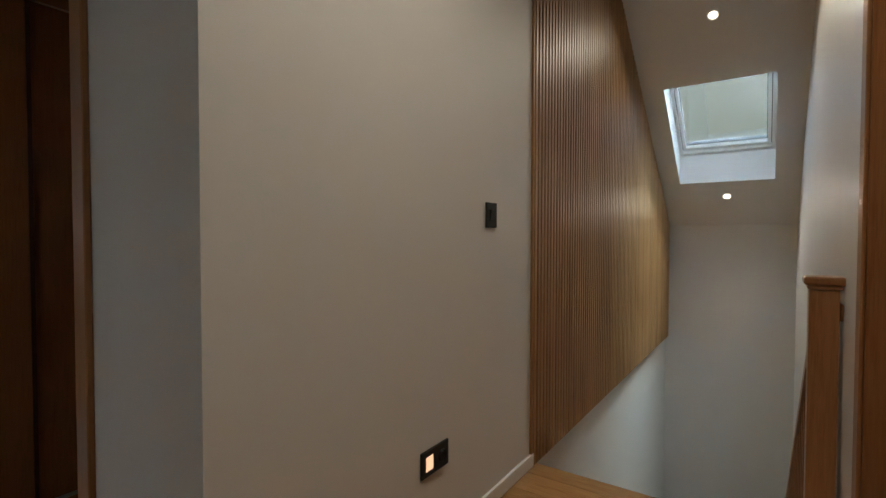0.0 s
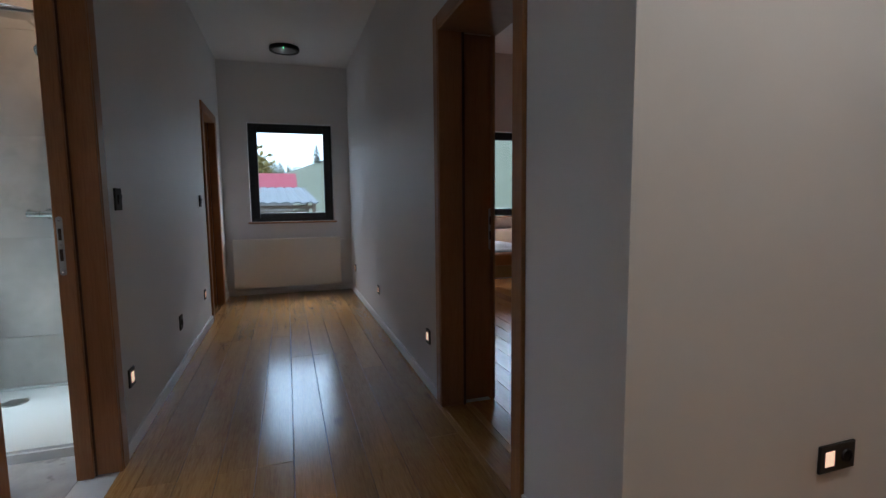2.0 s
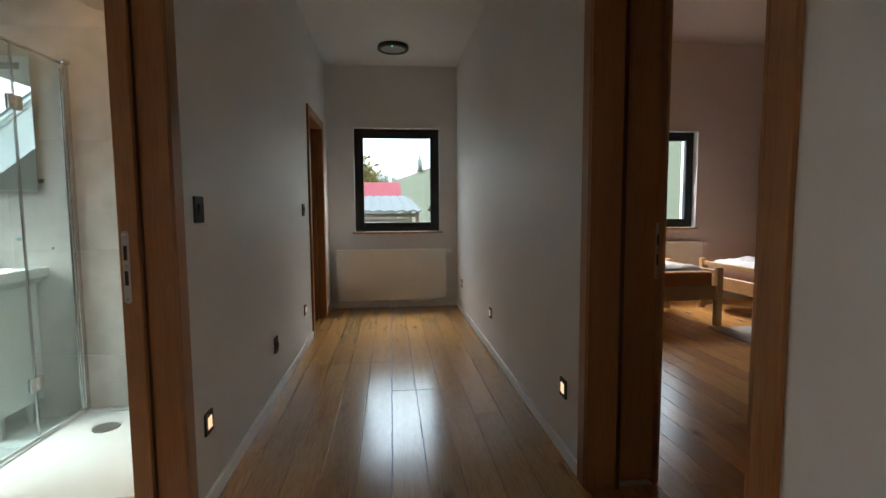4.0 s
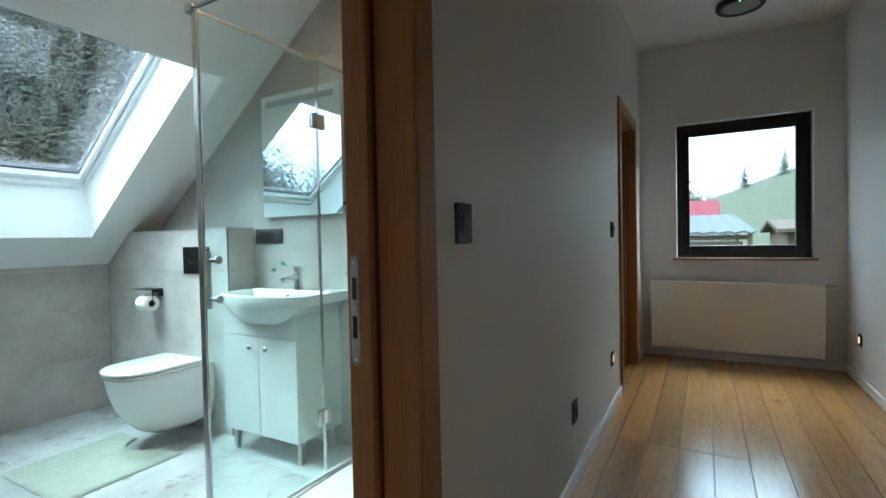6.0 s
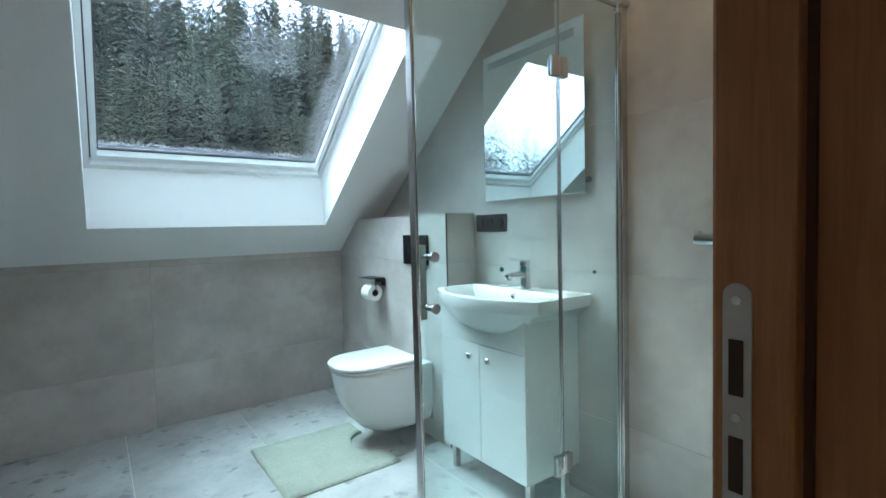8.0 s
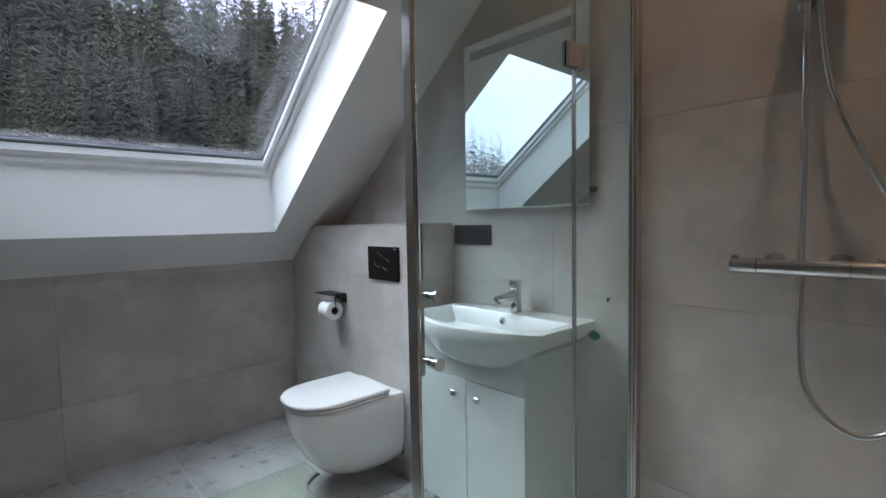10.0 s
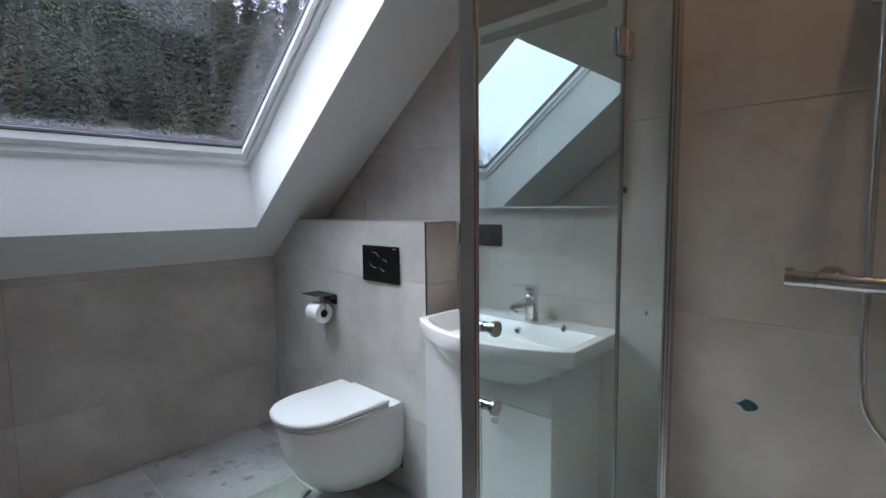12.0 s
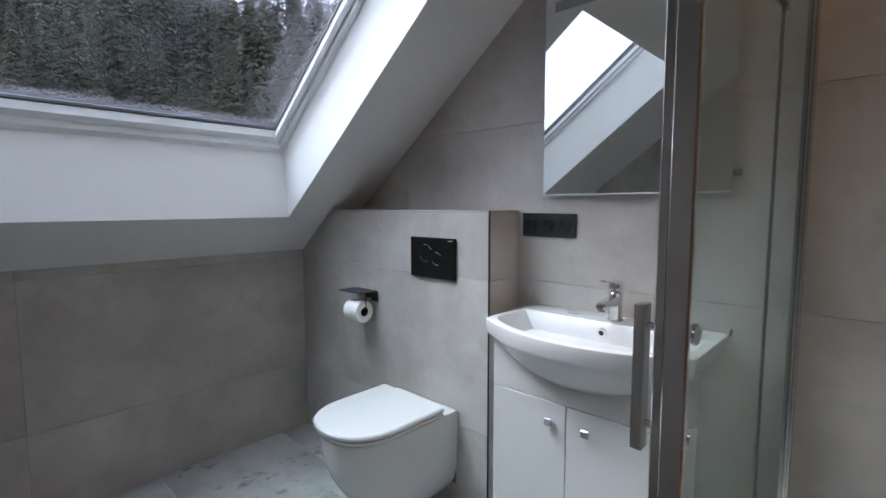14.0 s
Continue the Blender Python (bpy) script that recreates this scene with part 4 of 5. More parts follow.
def mixer():
    m = thing("shower_mixer", "chrome thermostatic shower mixer on the tiled wall", "shower mixer")
    x, z = XS + 0.062, 1.09
    bm = bmesh.new()
    cyl(bm, (x, -1.59, z), (x, -1.40, z), 0.021, 28)
    part("mixer_body", bm, CHROME, m, "", True)
    for a, b in ((-1.655, -1.592), (-1.398, -1.335)):
        bm = bmesh.new()
        cyl(bm, (x, a, z), (x, b, z), 0.0215, 28)
        box(bm, (x - 0.003, a if a < -1.5 else b - 0.018, z + 0.019), (x + 0.003, a + 0.018 if a < -1.5 else b, z + 0.029), 0.001)
        part("dial", bm, CHROME, m, "chrome control dial", True)
    for y in (-1.565, -1.425):
        bm = bmesh.new()
        cyl(bm, (XS, y, z), (XS + 0.012, y, z), 0.034, 28, 0.030)
        cyl(bm, (XS + 0.012, y, z), (x, y, z), 0.016, 20)
        part("wall_rose", bm, CHROME, m, "chrome wall rose", True)
    bm = bmesh.new()
    cyl(bm, (x, -1.497, z - 0.018), (x, -1.497, z - 0.045), 0.010, 16)
    part("outlet", bm, CHROME, m, "", True)

    r = thing("shower_riser", "slim chrome riser pipe with wall bracket and hand shower", "shower riser")
    bm = bmesh.new()
    tube(bm, bend([(x, -1.497, z + 0.02), (x, -1.497, 1.6), (x, -1.497, 2.02), (x + 0.03, -1.497, 2.10), (x + 0.12, -1.497, 2.13), (x + 0.36, -1.497, 2.135)], 8), 0.0085, 14)
    part("riser_pipe", bm, CHROME, r, "", True)
    bm = bmesh.new()
    cyl(bm, (XS, -1.497, 1.77), (x, -1.497, 1.77), 0.009, 14)
    box(bm, (XS, -1.525, 1.745), (XS + 0.02, -1.469, 1.795), 0.004, 2)
    box(bm, (x - 0.016, -1.515, 1.752), (x + 0.016, -1.479, 1.788), 0.005, 2)
    part("pipe_bracket", bm, CHROME, r, "", True)
    bm = bmesh.new()
    hx = x + 0.36
    loft(bm, [[(hx + q * math.cos(a), -1.497 + q * math.sin(a), h) for a in [2 * math.pi * k / 32 for k in range(32)]] for q, h in ((0.012, 2.13), (0.10, 2.118), (0.105, 2.110), (0.10, 2.106))])
    part("rain_head", bm, CHROME, r, "round chrome rain head", True)
    bm = bmesh.new()
    tube(bm, bend([(x, -1.497, z - 0.045), (x, -1.495, 0.90), (x + 0.003, -1.48, 0.78), (x + 0.008, -1.42, 0.705), (x + 0.01, -1.35, 0.70), (x + 0.01, -1.27, 0.79), (x + 0.012, -1.265, 1.0), (x + 0.014, -1.31, 1.20), (x + 0.015, -1.38, 1.36), (x + 0.018, -1.44, 1.52), (x + 0.03, -1.462, 1.68), (x + 0.045, -1.465, 1.80)], 8), 0.0075, 12)
    part("hose", bm, ALU, r, "ribbed silver shower hose", True)
    bm = bmesh.new()
    tube(bm, bend([(x + 0.045, -1.465, 1.80), (x + 0.05, -1.468, 1.92), (x + 0.07, -1.47, 2.0)], 6), 0.011, 14)
    cyl(bm, (x + 0.055, -1.47, 2.02), (x + 0.095, -1.47, 1.995), 0.045, 24)
    part("hand_shower", bm, CHROME, r, "", True)
    for ob in (m, r):
        ob.location.y = 0.015


mixer()


def superellipse(cx, cy, rx, ry, z, n, p=2.6, x_min=None, flat=0):
    pts = []
    for k in range(n):
        a = 2 * math.pi * k / n
        c, s = math.cos(a), math.sin(a)
        x = cx + rx * math.copysign(abs(c) ** (2 / p), c)
        y = cy + ry * math.copysign(abs(s) ** (2 / p), s)
        if x_min is not None:
            x = max(x, x_min)
        pts.append((x, y, z))
    return pts


def d_outline(back, tip, cy, half, z, n=40, p=2.25, part_straight=0.52):
    """A D-shaped outline: straight at the wall, round at the tip."""
    pts = []
    straight = back + (tip - back) * part_straight
    pts.append((back, cy - half, z))
    for k in range(n + 1):
        a = -math.pi / 2 + math.pi * k / n
        c, s = math.cos(a), math.sin(a)
        pts.append((straight + (tip - straight) * abs(c) ** (2 / p), cy + half * math.copysign(abs(s) ** (2 / p), s), z))
    pts.append((back, cy + half, z))
    return pts


def toilet():
    t = thing("toilet", "white wall-hung toilet with closed lid on the tiled cistern box", "toilet")
    cy, b = -3.165, XB + 0.001
    rings = []
    for z, tip, half, st, pw, lift in ((0.060, -2.80, 0.140, 0.05, 2.1, 0.05), (0.066, -2.77, 0.152, 0.10, 2.1, 0.045), (0.10, -2.710, 0.166, 0.16, 2.15, 0.035), (0.165, -2.650, 0.175, 0.26, 2.25, 0.02), (0.24, -2.608, 0.179, 0.40, 2.35, 0.01), (0.32, -2.582, 0.181, 0.46, 2.4, 0), (0.39, -2.570, 0.182, 0.50, 2.4, 0), (0.413, -2.567, 0.182, 0.50, 2.4, 0), (0.420, -2.572, 0.178, 0.50, 2.4, 0)):
        rings.append([(x, y, h + lift * (1 - (x - b) / (tip - b))) for x, y, h in d_outline(b, tip, cy, half, z, p=pw, part_straight=st)])
    bm = bmesh.new()
    loft(bm, rings)
    part("bowl", bm, CERAMIC, t, smooth=True)
    bm = bmesh.new()
    loft(bm, [d_outline(-2.975, tp, cy, h, z, p=2.4, part_straight=0.50) for z, tp, h in ((0.4205, -2.572, 0.173), (0.4245, -2.572, 0.173), (0.4255, -2.560, 0.181), (0.434, -2.560, 0.181), (0.4355, -2.565, 0.178))])
    part("seat_ring", bm, CERAMIC, t, "thin seat ring", True)
    bm = bmesh.new()
    loft(bm, [d_outline(-2.978, tp, cy, h, z, p=2.4, part_straight=0.50) for z, tp, h in ((0.4357, -2.576, 0.170), (0.4395, -2.576, 0.170), (0.4405, -2.560, 0.180), (0.4425, -2.554, 0.184), (0.452, -2.554, 0.184), (0.458, -2.560, 0.179), (0.460, -2.574, 0.168))])
    part("lid", bm, CERAMIC, t, "closed flat lid", True)
    part("hinge_bar", B(((-3.0, cy - 0.11, 0.424), (-2.978, cy + 0.11, 0.443)), bev=0.004, seg=2), CERAMIC, t)
    part("wall_gasket", B(((XB + 0.0002, cy - 0.172, 0.11), (XB + 0.003, cy + 0.172, 0.42))), GASKET, t, "thin dark sealing strip")


toilet()

flush = thing("flush_plate", "glossy black flush plate with curved button outlines", "flush plate")
part("plate", B(((XB, -3.24, 0.945), (XB + 0.012, -2.99, 1.11)), bev=0.002, seg=2), FLUSH, flush)
for cy, cz, r, a0, a1 in ((-3.15, 1.045, 0.035, 20, 110), (-3.085, 1.025, 0.026, 20, 110), (-3.15, 1.045, 0.035, 200, 290), (-3.085, 1.025, 0.026, 200, 290)):
    bm = bmesh.new()
    tube(bm, [(XB + 0.0125, cy + r * math.cos(radians(a0 + (a1 - a0) * k / 10)), cz + r * math.sin(radians(a0 + (a1 - a0) * k / 10))) for k in range(11)], 0.0011, 6)
    part("button_outline", bm, CHROME, flush, "curved silver button edge")
part("mark", B(((XB + 0.012, -3.025, 1.098), (XB + 0.0126, -3.0, 1.101))), BRUSHED, flush, "tiny grey mark")


def paper_holder():
    t = thing("paper_holder", "matt black paper holder with a small shelf on the tiled box", "paper holder")
    part("shelf", B(((XB + 0.004, -3.6400, 0.842), (XB + 0.105, -3.4750, 0.847)), bev=0.002), BLACKM, t)
    part("wall_mount", B(((XB, -3.5150, 0.795), (XB + 0.012, -3.4750, 0.842)), ((XB + 0.012, -3.5150, 0.82), (XB + 0.05, -3.4750, 0.842)), bev=0.002), BLACKM, t)
    bm = bmesh.new()
    xx, zz = XB + 0.062, 0.765
    tube(bm, [(xx, -3.4900, 0.842), (xx, -3.4900, 0.80), (xx, -3.4880, zz), (xx, -3.5000, zz), (xx, -3.6100, zz)], 0.003, 8)
    part("roll_arm", bm, BLACKM, t)
    r = thing("paper_roll", "white toilet paper roll on the black holder", "toilet paper")
    bm = bmesh.new()
    seg = [2 * math.pi * k / 36 for k in range(36)]
    prof = [(0.021, -3.6000), (0.046, -3.6000), (0.050, -3.5970), (0.050, -3.5030), (0.046, -3.5000), (0.021, -3.5000)]
    loft(bm, [[(xx + q * math.cos(a), yy, zz - 0.012 + q * math.sin(a)) for a in seg] for q, yy in prof], cap=False)
    part("paper", bm, PAPER, r, "", True)
    bm = bmesh.new()
    loft(bm, [[(xx + q * math.cos(a), yy, zz - 0.012 + q * math.sin(a)) for a in seg] for q, yy in ((0.021, -3.5005), (0.0195, -3.5005), (0.0195, -3.5995), (0.021, -3.5995))], cap=False)
    part("core", bm, CARD, r, "brown cardboard core", True)


paper_holder()


def vanity():
    t = thing("vanity_cabinet", "white lacquered vanity cabinet with two doors on steel legs", "vanity cabinet")
    y0, y1, xf, zb, zt = -2.705, -2.165, -2.945, 0.125, 0.80
    part("carcass", B(((XS + 0.002, y0, zb), (xf, y1, zt - 0.0))), LACQ, t)
    ym = (y0 + y1) / 2
    zd = 0.640
    part("front_panel", B(((xf, y0, zd + 0.003), (xf + 0.018, y1, zt)), bev=0.001), LACQ, t)
    for a, b, ky in ((y0, ym - 0.0015, ym - 0.052), (ym + 0.0015, y1, ym + 0.068)):
        d = part("door", B(((xf + 0.001, a, zb), (xf + 0.018, b, zd)), bev=0.001), LACQ, t, "flat white cabinet door")
        part("knob", B(((xf + 0.018, ky - 0.005, 0.578), (xf + 0.030, ky + 0.005, 0.588)), ((xf + 0.028, ky - 0.012, 0.571), (xf + 0.038, ky + 0.012, 0.595)), bev=0.002), CHROME, d, "small square chrome knob")
    for x in (xf - 0.03, XS + 0.06):
        for y in (y0 + 0.03, y1 - 0.03):
            bm = B(((x - 0.014, y - 0.014, 0.0), (x + 0.014, y + 0.014, zb)), ((x - 0.02, y - 0.02, zb - 0.006), (x + 0.02, y + 0.02, zb)), bev=0.0015)
            part("leg", bm, BRUSHED, t, "square steel leg")
    # ceramic basin
    s = thing("wash_basin", "white ceramic wash basin with a bowed front on the vanity cabinet", "wash basin")
    cy = -2.42
    half = 0.325
    zr = 0.862

    def outer(z, h, sx, dep):
        pts = [(XS + 0.001, cy - h, z)]
        n = 28
        for k in range(n + 1):
            u = -1 + 2 * k / n
            pts.append((sx + dep * (1 - abs(u) ** 2.0) ** 0.95, cy + h * u, z))
        pts.append((XS + 0.001, cy + h, z))
        return pts

    bm = bmesh.new()
    rings = [outer(0.70, 0.10, -2.955, 0.02), outer(0.712, 0.16, -2.95, 0.055), outer(0.742, 0.225, -2.945, 0.085), outer(0.78, 0.275, -2.94, 0.100), outer(0.800, 0.298, -2.938, 0.107), outer(0.808, 0.318, -2.937, 0.110),
             outer(0.815, 0.322, -2.936, 0.112), outer(0.853, half, -2.935, 0.113), outer(zr - 0.003, half, -2.936, 0.113), outer(zr, half - 0.005, -2.940, 0.112)]
    # rim, then the bowl inside
    n = 28

    def inner(z, h, xb, sx, dep):
        pts = [(xb, cy - h, z)]
        for k in range(n + 1):
            u = -1 + 2 * k / n
            pts.append((sx + dep * (1 - abs(u) ** 2.4) ** 0.9, cy + h * u, z))
        pts.append((xb, cy + h, z))
        return pts

    rings += [inner(zr, half - 0.026, -3.135, -2.962, 0.108), inner(zr - 0.006, half - 0.032, -3.13, -2.968, 0.106), inner(zr - 0.05, half - 0.06, -3.12, -3.02, 0.13), inner(zr - 0.09, half - 0.10, -3.10, -3.03, 0.10), inner(zr - 0.115, 0.14, -3.06, -3.03, 0.05), inner(zr - 0.12, 0.03, -3.02, -3.0, 0.01)]
    loft(bm, rings)
    part("basin", bm, CERAMIC, s, smooth=True)
    bm = bmesh.new()
    cyl(bm, (-3.127, cy, zr - 0.03), (-3.118, cy, zr - 0.032), 0.014, 24)
    part("overflow_ring", bm, CHROME, s, "chrome overflow ring", True)
    # The overflow's inner shade, drawn as a dark disc on the ring.
    bm = bmesh.new()
    cyl(bm, (-3.120, cy, zr - 0.032), (-3.1165, cy, zr - 0.033), 0.008, 20)
    part("overflow_hole_shade", bm, FELT_AND_HOLE, s, "dark disc for the shade in the overflow hole")
    bm = bmesh.new()
    loft(bm, [[(-3.19 + 0.018 * math.cos(a), cy - 0.13 + 0.024 * math.sin(a) + 0.004 * math.cos(2 * a), z) for a in [2 * math.pi * k / 20 for k in range(20)]] for z in (zr + 0.0002, zr + 0.002)])
    part("leaf_sticker", bm, BRUSHED, s, "small grey leaf-shaped sticker")
    f = thing("basin_tap", "chrome single-lever basin tap", "tap")
    bx, by = -3.187, -2.405
    bm = bmesh.new()
    cyl(bm, (bx, by, zr), (bx, by, zr + 0.005), 0.026, 28)
    loft(bm, [superellipse(bx, by, rx, ry, zr + h, 24) for rx, ry, h in ((0.0235, 0.0215, 0.005), (0.022, 0.020, 0.03), (0.021, 0.0195, 0.07), (0.023, 0.021, 0.092), (0.021, 0.019, 0.095))])
    part("tap_body", bm, CHROME, f, "", True)
    bm = bmesh.new()

    def section(x, y, z, wy, hz, n=16):
        return [(x, y + wy * math.copysign(abs(math.cos(a)) ** 0.6, math.cos(a)), z + hz * math.copysign(abs(math.sin(a)) ** 0.6, math.sin(a))) for a in [2 * math.pi * k / n for k in range(n)]]

    loft(bm, [section(bx, by, zr + 0.066, 0.017, 0.022), section(bx + 0.03, by, zr + 0.067, 0.0165, 0.018), section(bx + 0.075, by, zr + 0.066, 0.016, 0.012), section(bx + 0.112, by, zr + 0.063, 0.0155, 0.010), section(bx + 0.117, by, zr + 0.062, 0.012, 0.007)])
    part("spout", bm, CHROME, f, "", True)
    bm = bmesh.new()
    cyl(bm, (bx + 0.100, by, zr + 0.056), (bx + 0.104, by, zr + 0.044), 0.0115, 20)
    part("aerator", bm, CHROME, f, "round chrome aerator", True)
    bm = bmesh.new()
    cyl(bm, (bx + 0.001, by, zr + 0.094), (bx + 0.001, by, zr + 0.104), 0.0165, 24)
    loft(bm, [superellipse(bx + 0.001, by, rx, ry, zr + h, 24) for rx, ry, h in ((0.0225, 0.0205, 0.103), (0.0235, 0.0215, 0.108), (0.0225, 0.0205, 0.126), (0.017, 0.015, 0.130))])
    loft(bm, [section(bx - 0.004, by, zr + 0.122, 0.0185, 0.0065), section(bx + 0.045, by, zr + 0.131, 0.014, 0.0035), section(bx + 0.092, by, zr + 0.140, 0.0115, 0.0028), section(bx + 0.098, by, zr + 0.141, 0.009, 0.0018)])
    part("lever", bm, CHROME, f, "flat chrome lever", True)


vanity()

mirror = thing("mirror_cabinet", "frameless rectangular mirror with a frosted light strip on the tiled wall", "mirror")
part("mirror_back", B(((XS, -2.695, 1.29), (XS + 0.022, -2.125, 1.965))), GASKET, mirror, "grey backing box")
part("mirror_glass", B(((XS + 0.022, -2.708, 1.278), (XS + 0.027, -2.100, 1.985)), bev=0.0012), MIRROR, mirror)
# White strip below the glass, painted in for the gleam on its edge.
part("lower_edge", B(((XS + 0.022, -2.708, 1.2745), (XS + 0.0285, -2.100, 1.2775))), PVC, mirror, "white strip for the gleam along the lower edge")
part("light_strip", B(((XS + 0.0272, -2.67, 1.915), (XS + 0.0276, -2.15, 1.95))), FROST, mirror, "frosted light strip")
bm = bmesh.new()
cyl(bm, (XS + 0.004, -2.105, 1.33), (XS + 0.018, -2.085, 1.33), 0.011, 14)
part("sensor_knob", bm, BLACK, mirror, "small black side knob", True)


def bath_mat():
    """A thick pile mat with a bay cut out for the toilet."""
    t = thing("bath_mat", "sage green tufted bath mat with a cut-out before the toilet", "bath mat")
    x0, x1, y0, y1 = -2.775, -2.215, -3.46, -2.87
    n = 90
    vs = {}
    bm = bmesh.new()

    def inside(x, y):
        if (x + 2.80) ** 2 / 0.135 ** 2 + (y + 3.165) ** 2 / 0.13 ** 2 < 1:
            return False
        return True

    for i in range(n + 1):
        for j in range(n + 1):
            x, y = x0 + (x1 - x0) * i / n, y0 + (y1 - y0) * j / n
            if inside(x, y):
                edge = min(i, j, n - i, n - j) / 2.5
                d = math.sqrt((x + 2.80) ** 2 / 0.135 ** 2 + (y + 3.165) ** 2 / 0.13 ** 2) - 1
                edge = min(edge, d * 12)
                h = 0.006 + 0.012 * min(1, edge) ** 0.5 + 0.004 * noise.noise((x * 60, y * 60, 0)) + 0.003 * noise.noise((x * 16, y * 16, 3))
                vs[i, j] = (bm.verts.new((x, y, h)), bm.verts.new((x, y, 0.0005)))
    for i in range(n):
        for j in range(n):
            q = [(i, j), (i + 1, j), (i + 1, j + 1), (i, j + 1)]
            if all(k in vs for k in q):
                bm.faces.new([vs[k][0] for k in q])
                bm.faces.new([vs[k][1] for k in q[::-1]])
    edges = [e for e in bm.edges if len(e.link_faces) == 1 and e.verts[0].co.z > 0.003]
    low = {a: b for a, b in vs.values()}
    for e in edges:
        a, b = e.verts
        bm.faces.new((a, b, low[b], low[a]))
    bmesh.ops.delete(bm, geom=[v for v in bm.verts if not v.link_faces], context="VERTS")
    c = tex(MAT_, 120, 3)
    g = tex(MAT_, 9, 4)
    base(MAT_, mixc(MAT_, g, mixc(MAT_, c, (0.19, 0.21, 0.17), (0.32, 0.335, 0.28)), mixc(MAT_, c, (0.27, 0.285, 0.235), (0.40, 0.415, 0.355))))
    bump(MAT_, c, 0.7, 0.004)
    part("mat_body", bm, MAT_, t, smooth=True)


bath_mat()


# ---- bedroom ----
def bed(name, y0, y1, cover, label):
    t = thing(name, label, "bed")
    x0, x1 = -5.62, -4.69
    for x in (x0, x1 - 0.06):
        for y in (y0, y1 - 0.06):
            part("leg", B(((x, y, 0), (x + 0.06, y + 0.06, 0.58)), bev=0.006, seg=2), BEDWOOD, t)
    part("side_rail", B(((x1 - 0.045, y0 + 0.06, 0.26), (x1 - 0.02, y1 - 0.06, 0.40)), bev=0.004), BEDWOOD, t)
    part("side_rail", B(((x0 + 0.02, y0 + 0.06, 0.26), (x0 + 0.045, y1 - 0.06, 0.40)), bev=0.004), BEDWOOD, t)
    part("end_rail", B(((x0 + 0.06, y0 + 0.018, 0.26), (x1 - 0.06, y0 + 0.042, 0.40)), ((x0 + 0.06, y0 + 0.018, 0.50), (x1 - 0.06, y0 + 0.042, 0.55)), bev=0.004), BEDWOOD, t)
    part("end_rail", B(((x0 + 0.06, y1 - 0.042, 0.26), (x1 - 0.06, y1 - 0.018, 0.40)), ((x0 + 0.06, y1 - 0.042, 0.50), (x1 - 0.06, y1 - 0.018, 0.55)), bev=0.004), BEDWOOD, t)
    part("mattress", B(((x0 + 0.05, y0 + 0.07, 0.36), (x1 - 0.05, y1 - 0.07, 0.535)), bev=0.03, seg=3), cover, t, "mattress in a fitted sheet", True)
    return t


def linen(name, x0, x1, y0, y1, z, label, seed):
    t = thing(name, label, "bedding")
    bm = bmesh.new()
    n = 40
    vs = {}
    for s in (0, 1):
        for i in range(n + 1):
            for j in range(n + 1):
                u, v = i / n, j / n
                e = min(u, v, 1 - u, 1 - v)
                wob = 0.03 * noise.noise((u * 5, v * 5, seed))
                h = min(1, e * 9) ** 0.5 * (0.05 + 0.05 * noise.noise((u * 4, v * 4, seed + 5)) + 0.02 * noise.noise((u * 11, v * 11, seed + 9)))
                vs[s, i, j] = bm.verts.new((x0 + (x1 - x0) * (u + wob), y0 + (y1 - y0) * (v + wob), z + 0.003 + (max(h, 0.006) if s else 0)))
    for i in range(n):
        for j in range(n):
            bm.faces.new((vs[1, i, j], vs[1, i + 1, j], vs[1, i + 1, j + 1], vs[1, i, j + 1]))
            bm.faces.new((vs[0, i, j + 1], vs[0, i + 1, j + 1], vs[0, i + 1, j], vs[0, i, j]))
    for k in range(n):
        for a, b in (((k, 0), (k + 1, 0)), ((k + 1, n), (k, n)), ((0, k + 1), (0, k)), ((n, k), (n, k + 1))):
            bm.faces.new((vs[1, a[0], a[1]], vs[0, a[0], a[1]], vs[0, b[0], b[1]], vs[1, b[0], b[1]]))
    part("cloth", bm, SHEET, t, smooth=True)


bed("bed", 1.02, 3.02, ORANGE, "pine bed with an orange sheet by the bedroom window")
bed("bed", 3.40, 5.38, ROSE, "pine bed with a rose sheet under the slope")
linen("duvet", -5.55, -4.85, 1.3, 2.92, 0.535, "crumpled white duvet on the orange bed", 2)
linen("duvet", -5.5, -4.75, 3.50, 4.25, 0.535, "crumpled white duvet at the foot of the rose bed", 7)
linen("duvet", -5.5, -4.85, 4.3, 5.2, 0.535, "crumpled white blanket on the rose bed", 12)


def rug(x0, x1, y0, y1, label):
    t = thing("rug", label, "rug")
    part("weave", B(((x0, y0, 0.0005), (x1, y1, 0.010)), bev=0.003, seg=2), RUG, t)


rug(-4.62, -3.0, 2.83, 3.9, "plain greyish rug on the bedroom boards before the bed")
rug(-3.13, -1.9, 2.07, 2.75, "plain greyish rug on the bedroom boards")
struct("wall_bedroom_east", slab(at_x, YR + 0.16, YBE, -0.012, ZCB, XW - 0.16, XW - 0.17), BED_WARM, "east wall of the bedroom, tinted by the room's warm light", "wall")
struct("wall_bedroom_north", slab(at_y, XEND, XW - 0.16, -0.012, ZCB, YBE - 0.02, YBE + 0.1), BED_WARM, "low wall of the bedroom, tinted by the room's warm light", "wall")
struct("wall_bedroom_gable", slab(at_x, YR + 0.30, YBE - 0.02, 0.0, ZCB, XEND, XEND + 0.003, [BWIN]), BED_WARM, "face of the gable wall in the bedroom, tinted by warm light", "wall")


# ---- outside ----
GRASS = paint("meadow", (0.045, 0.047, 0.02), 0.9, 3)
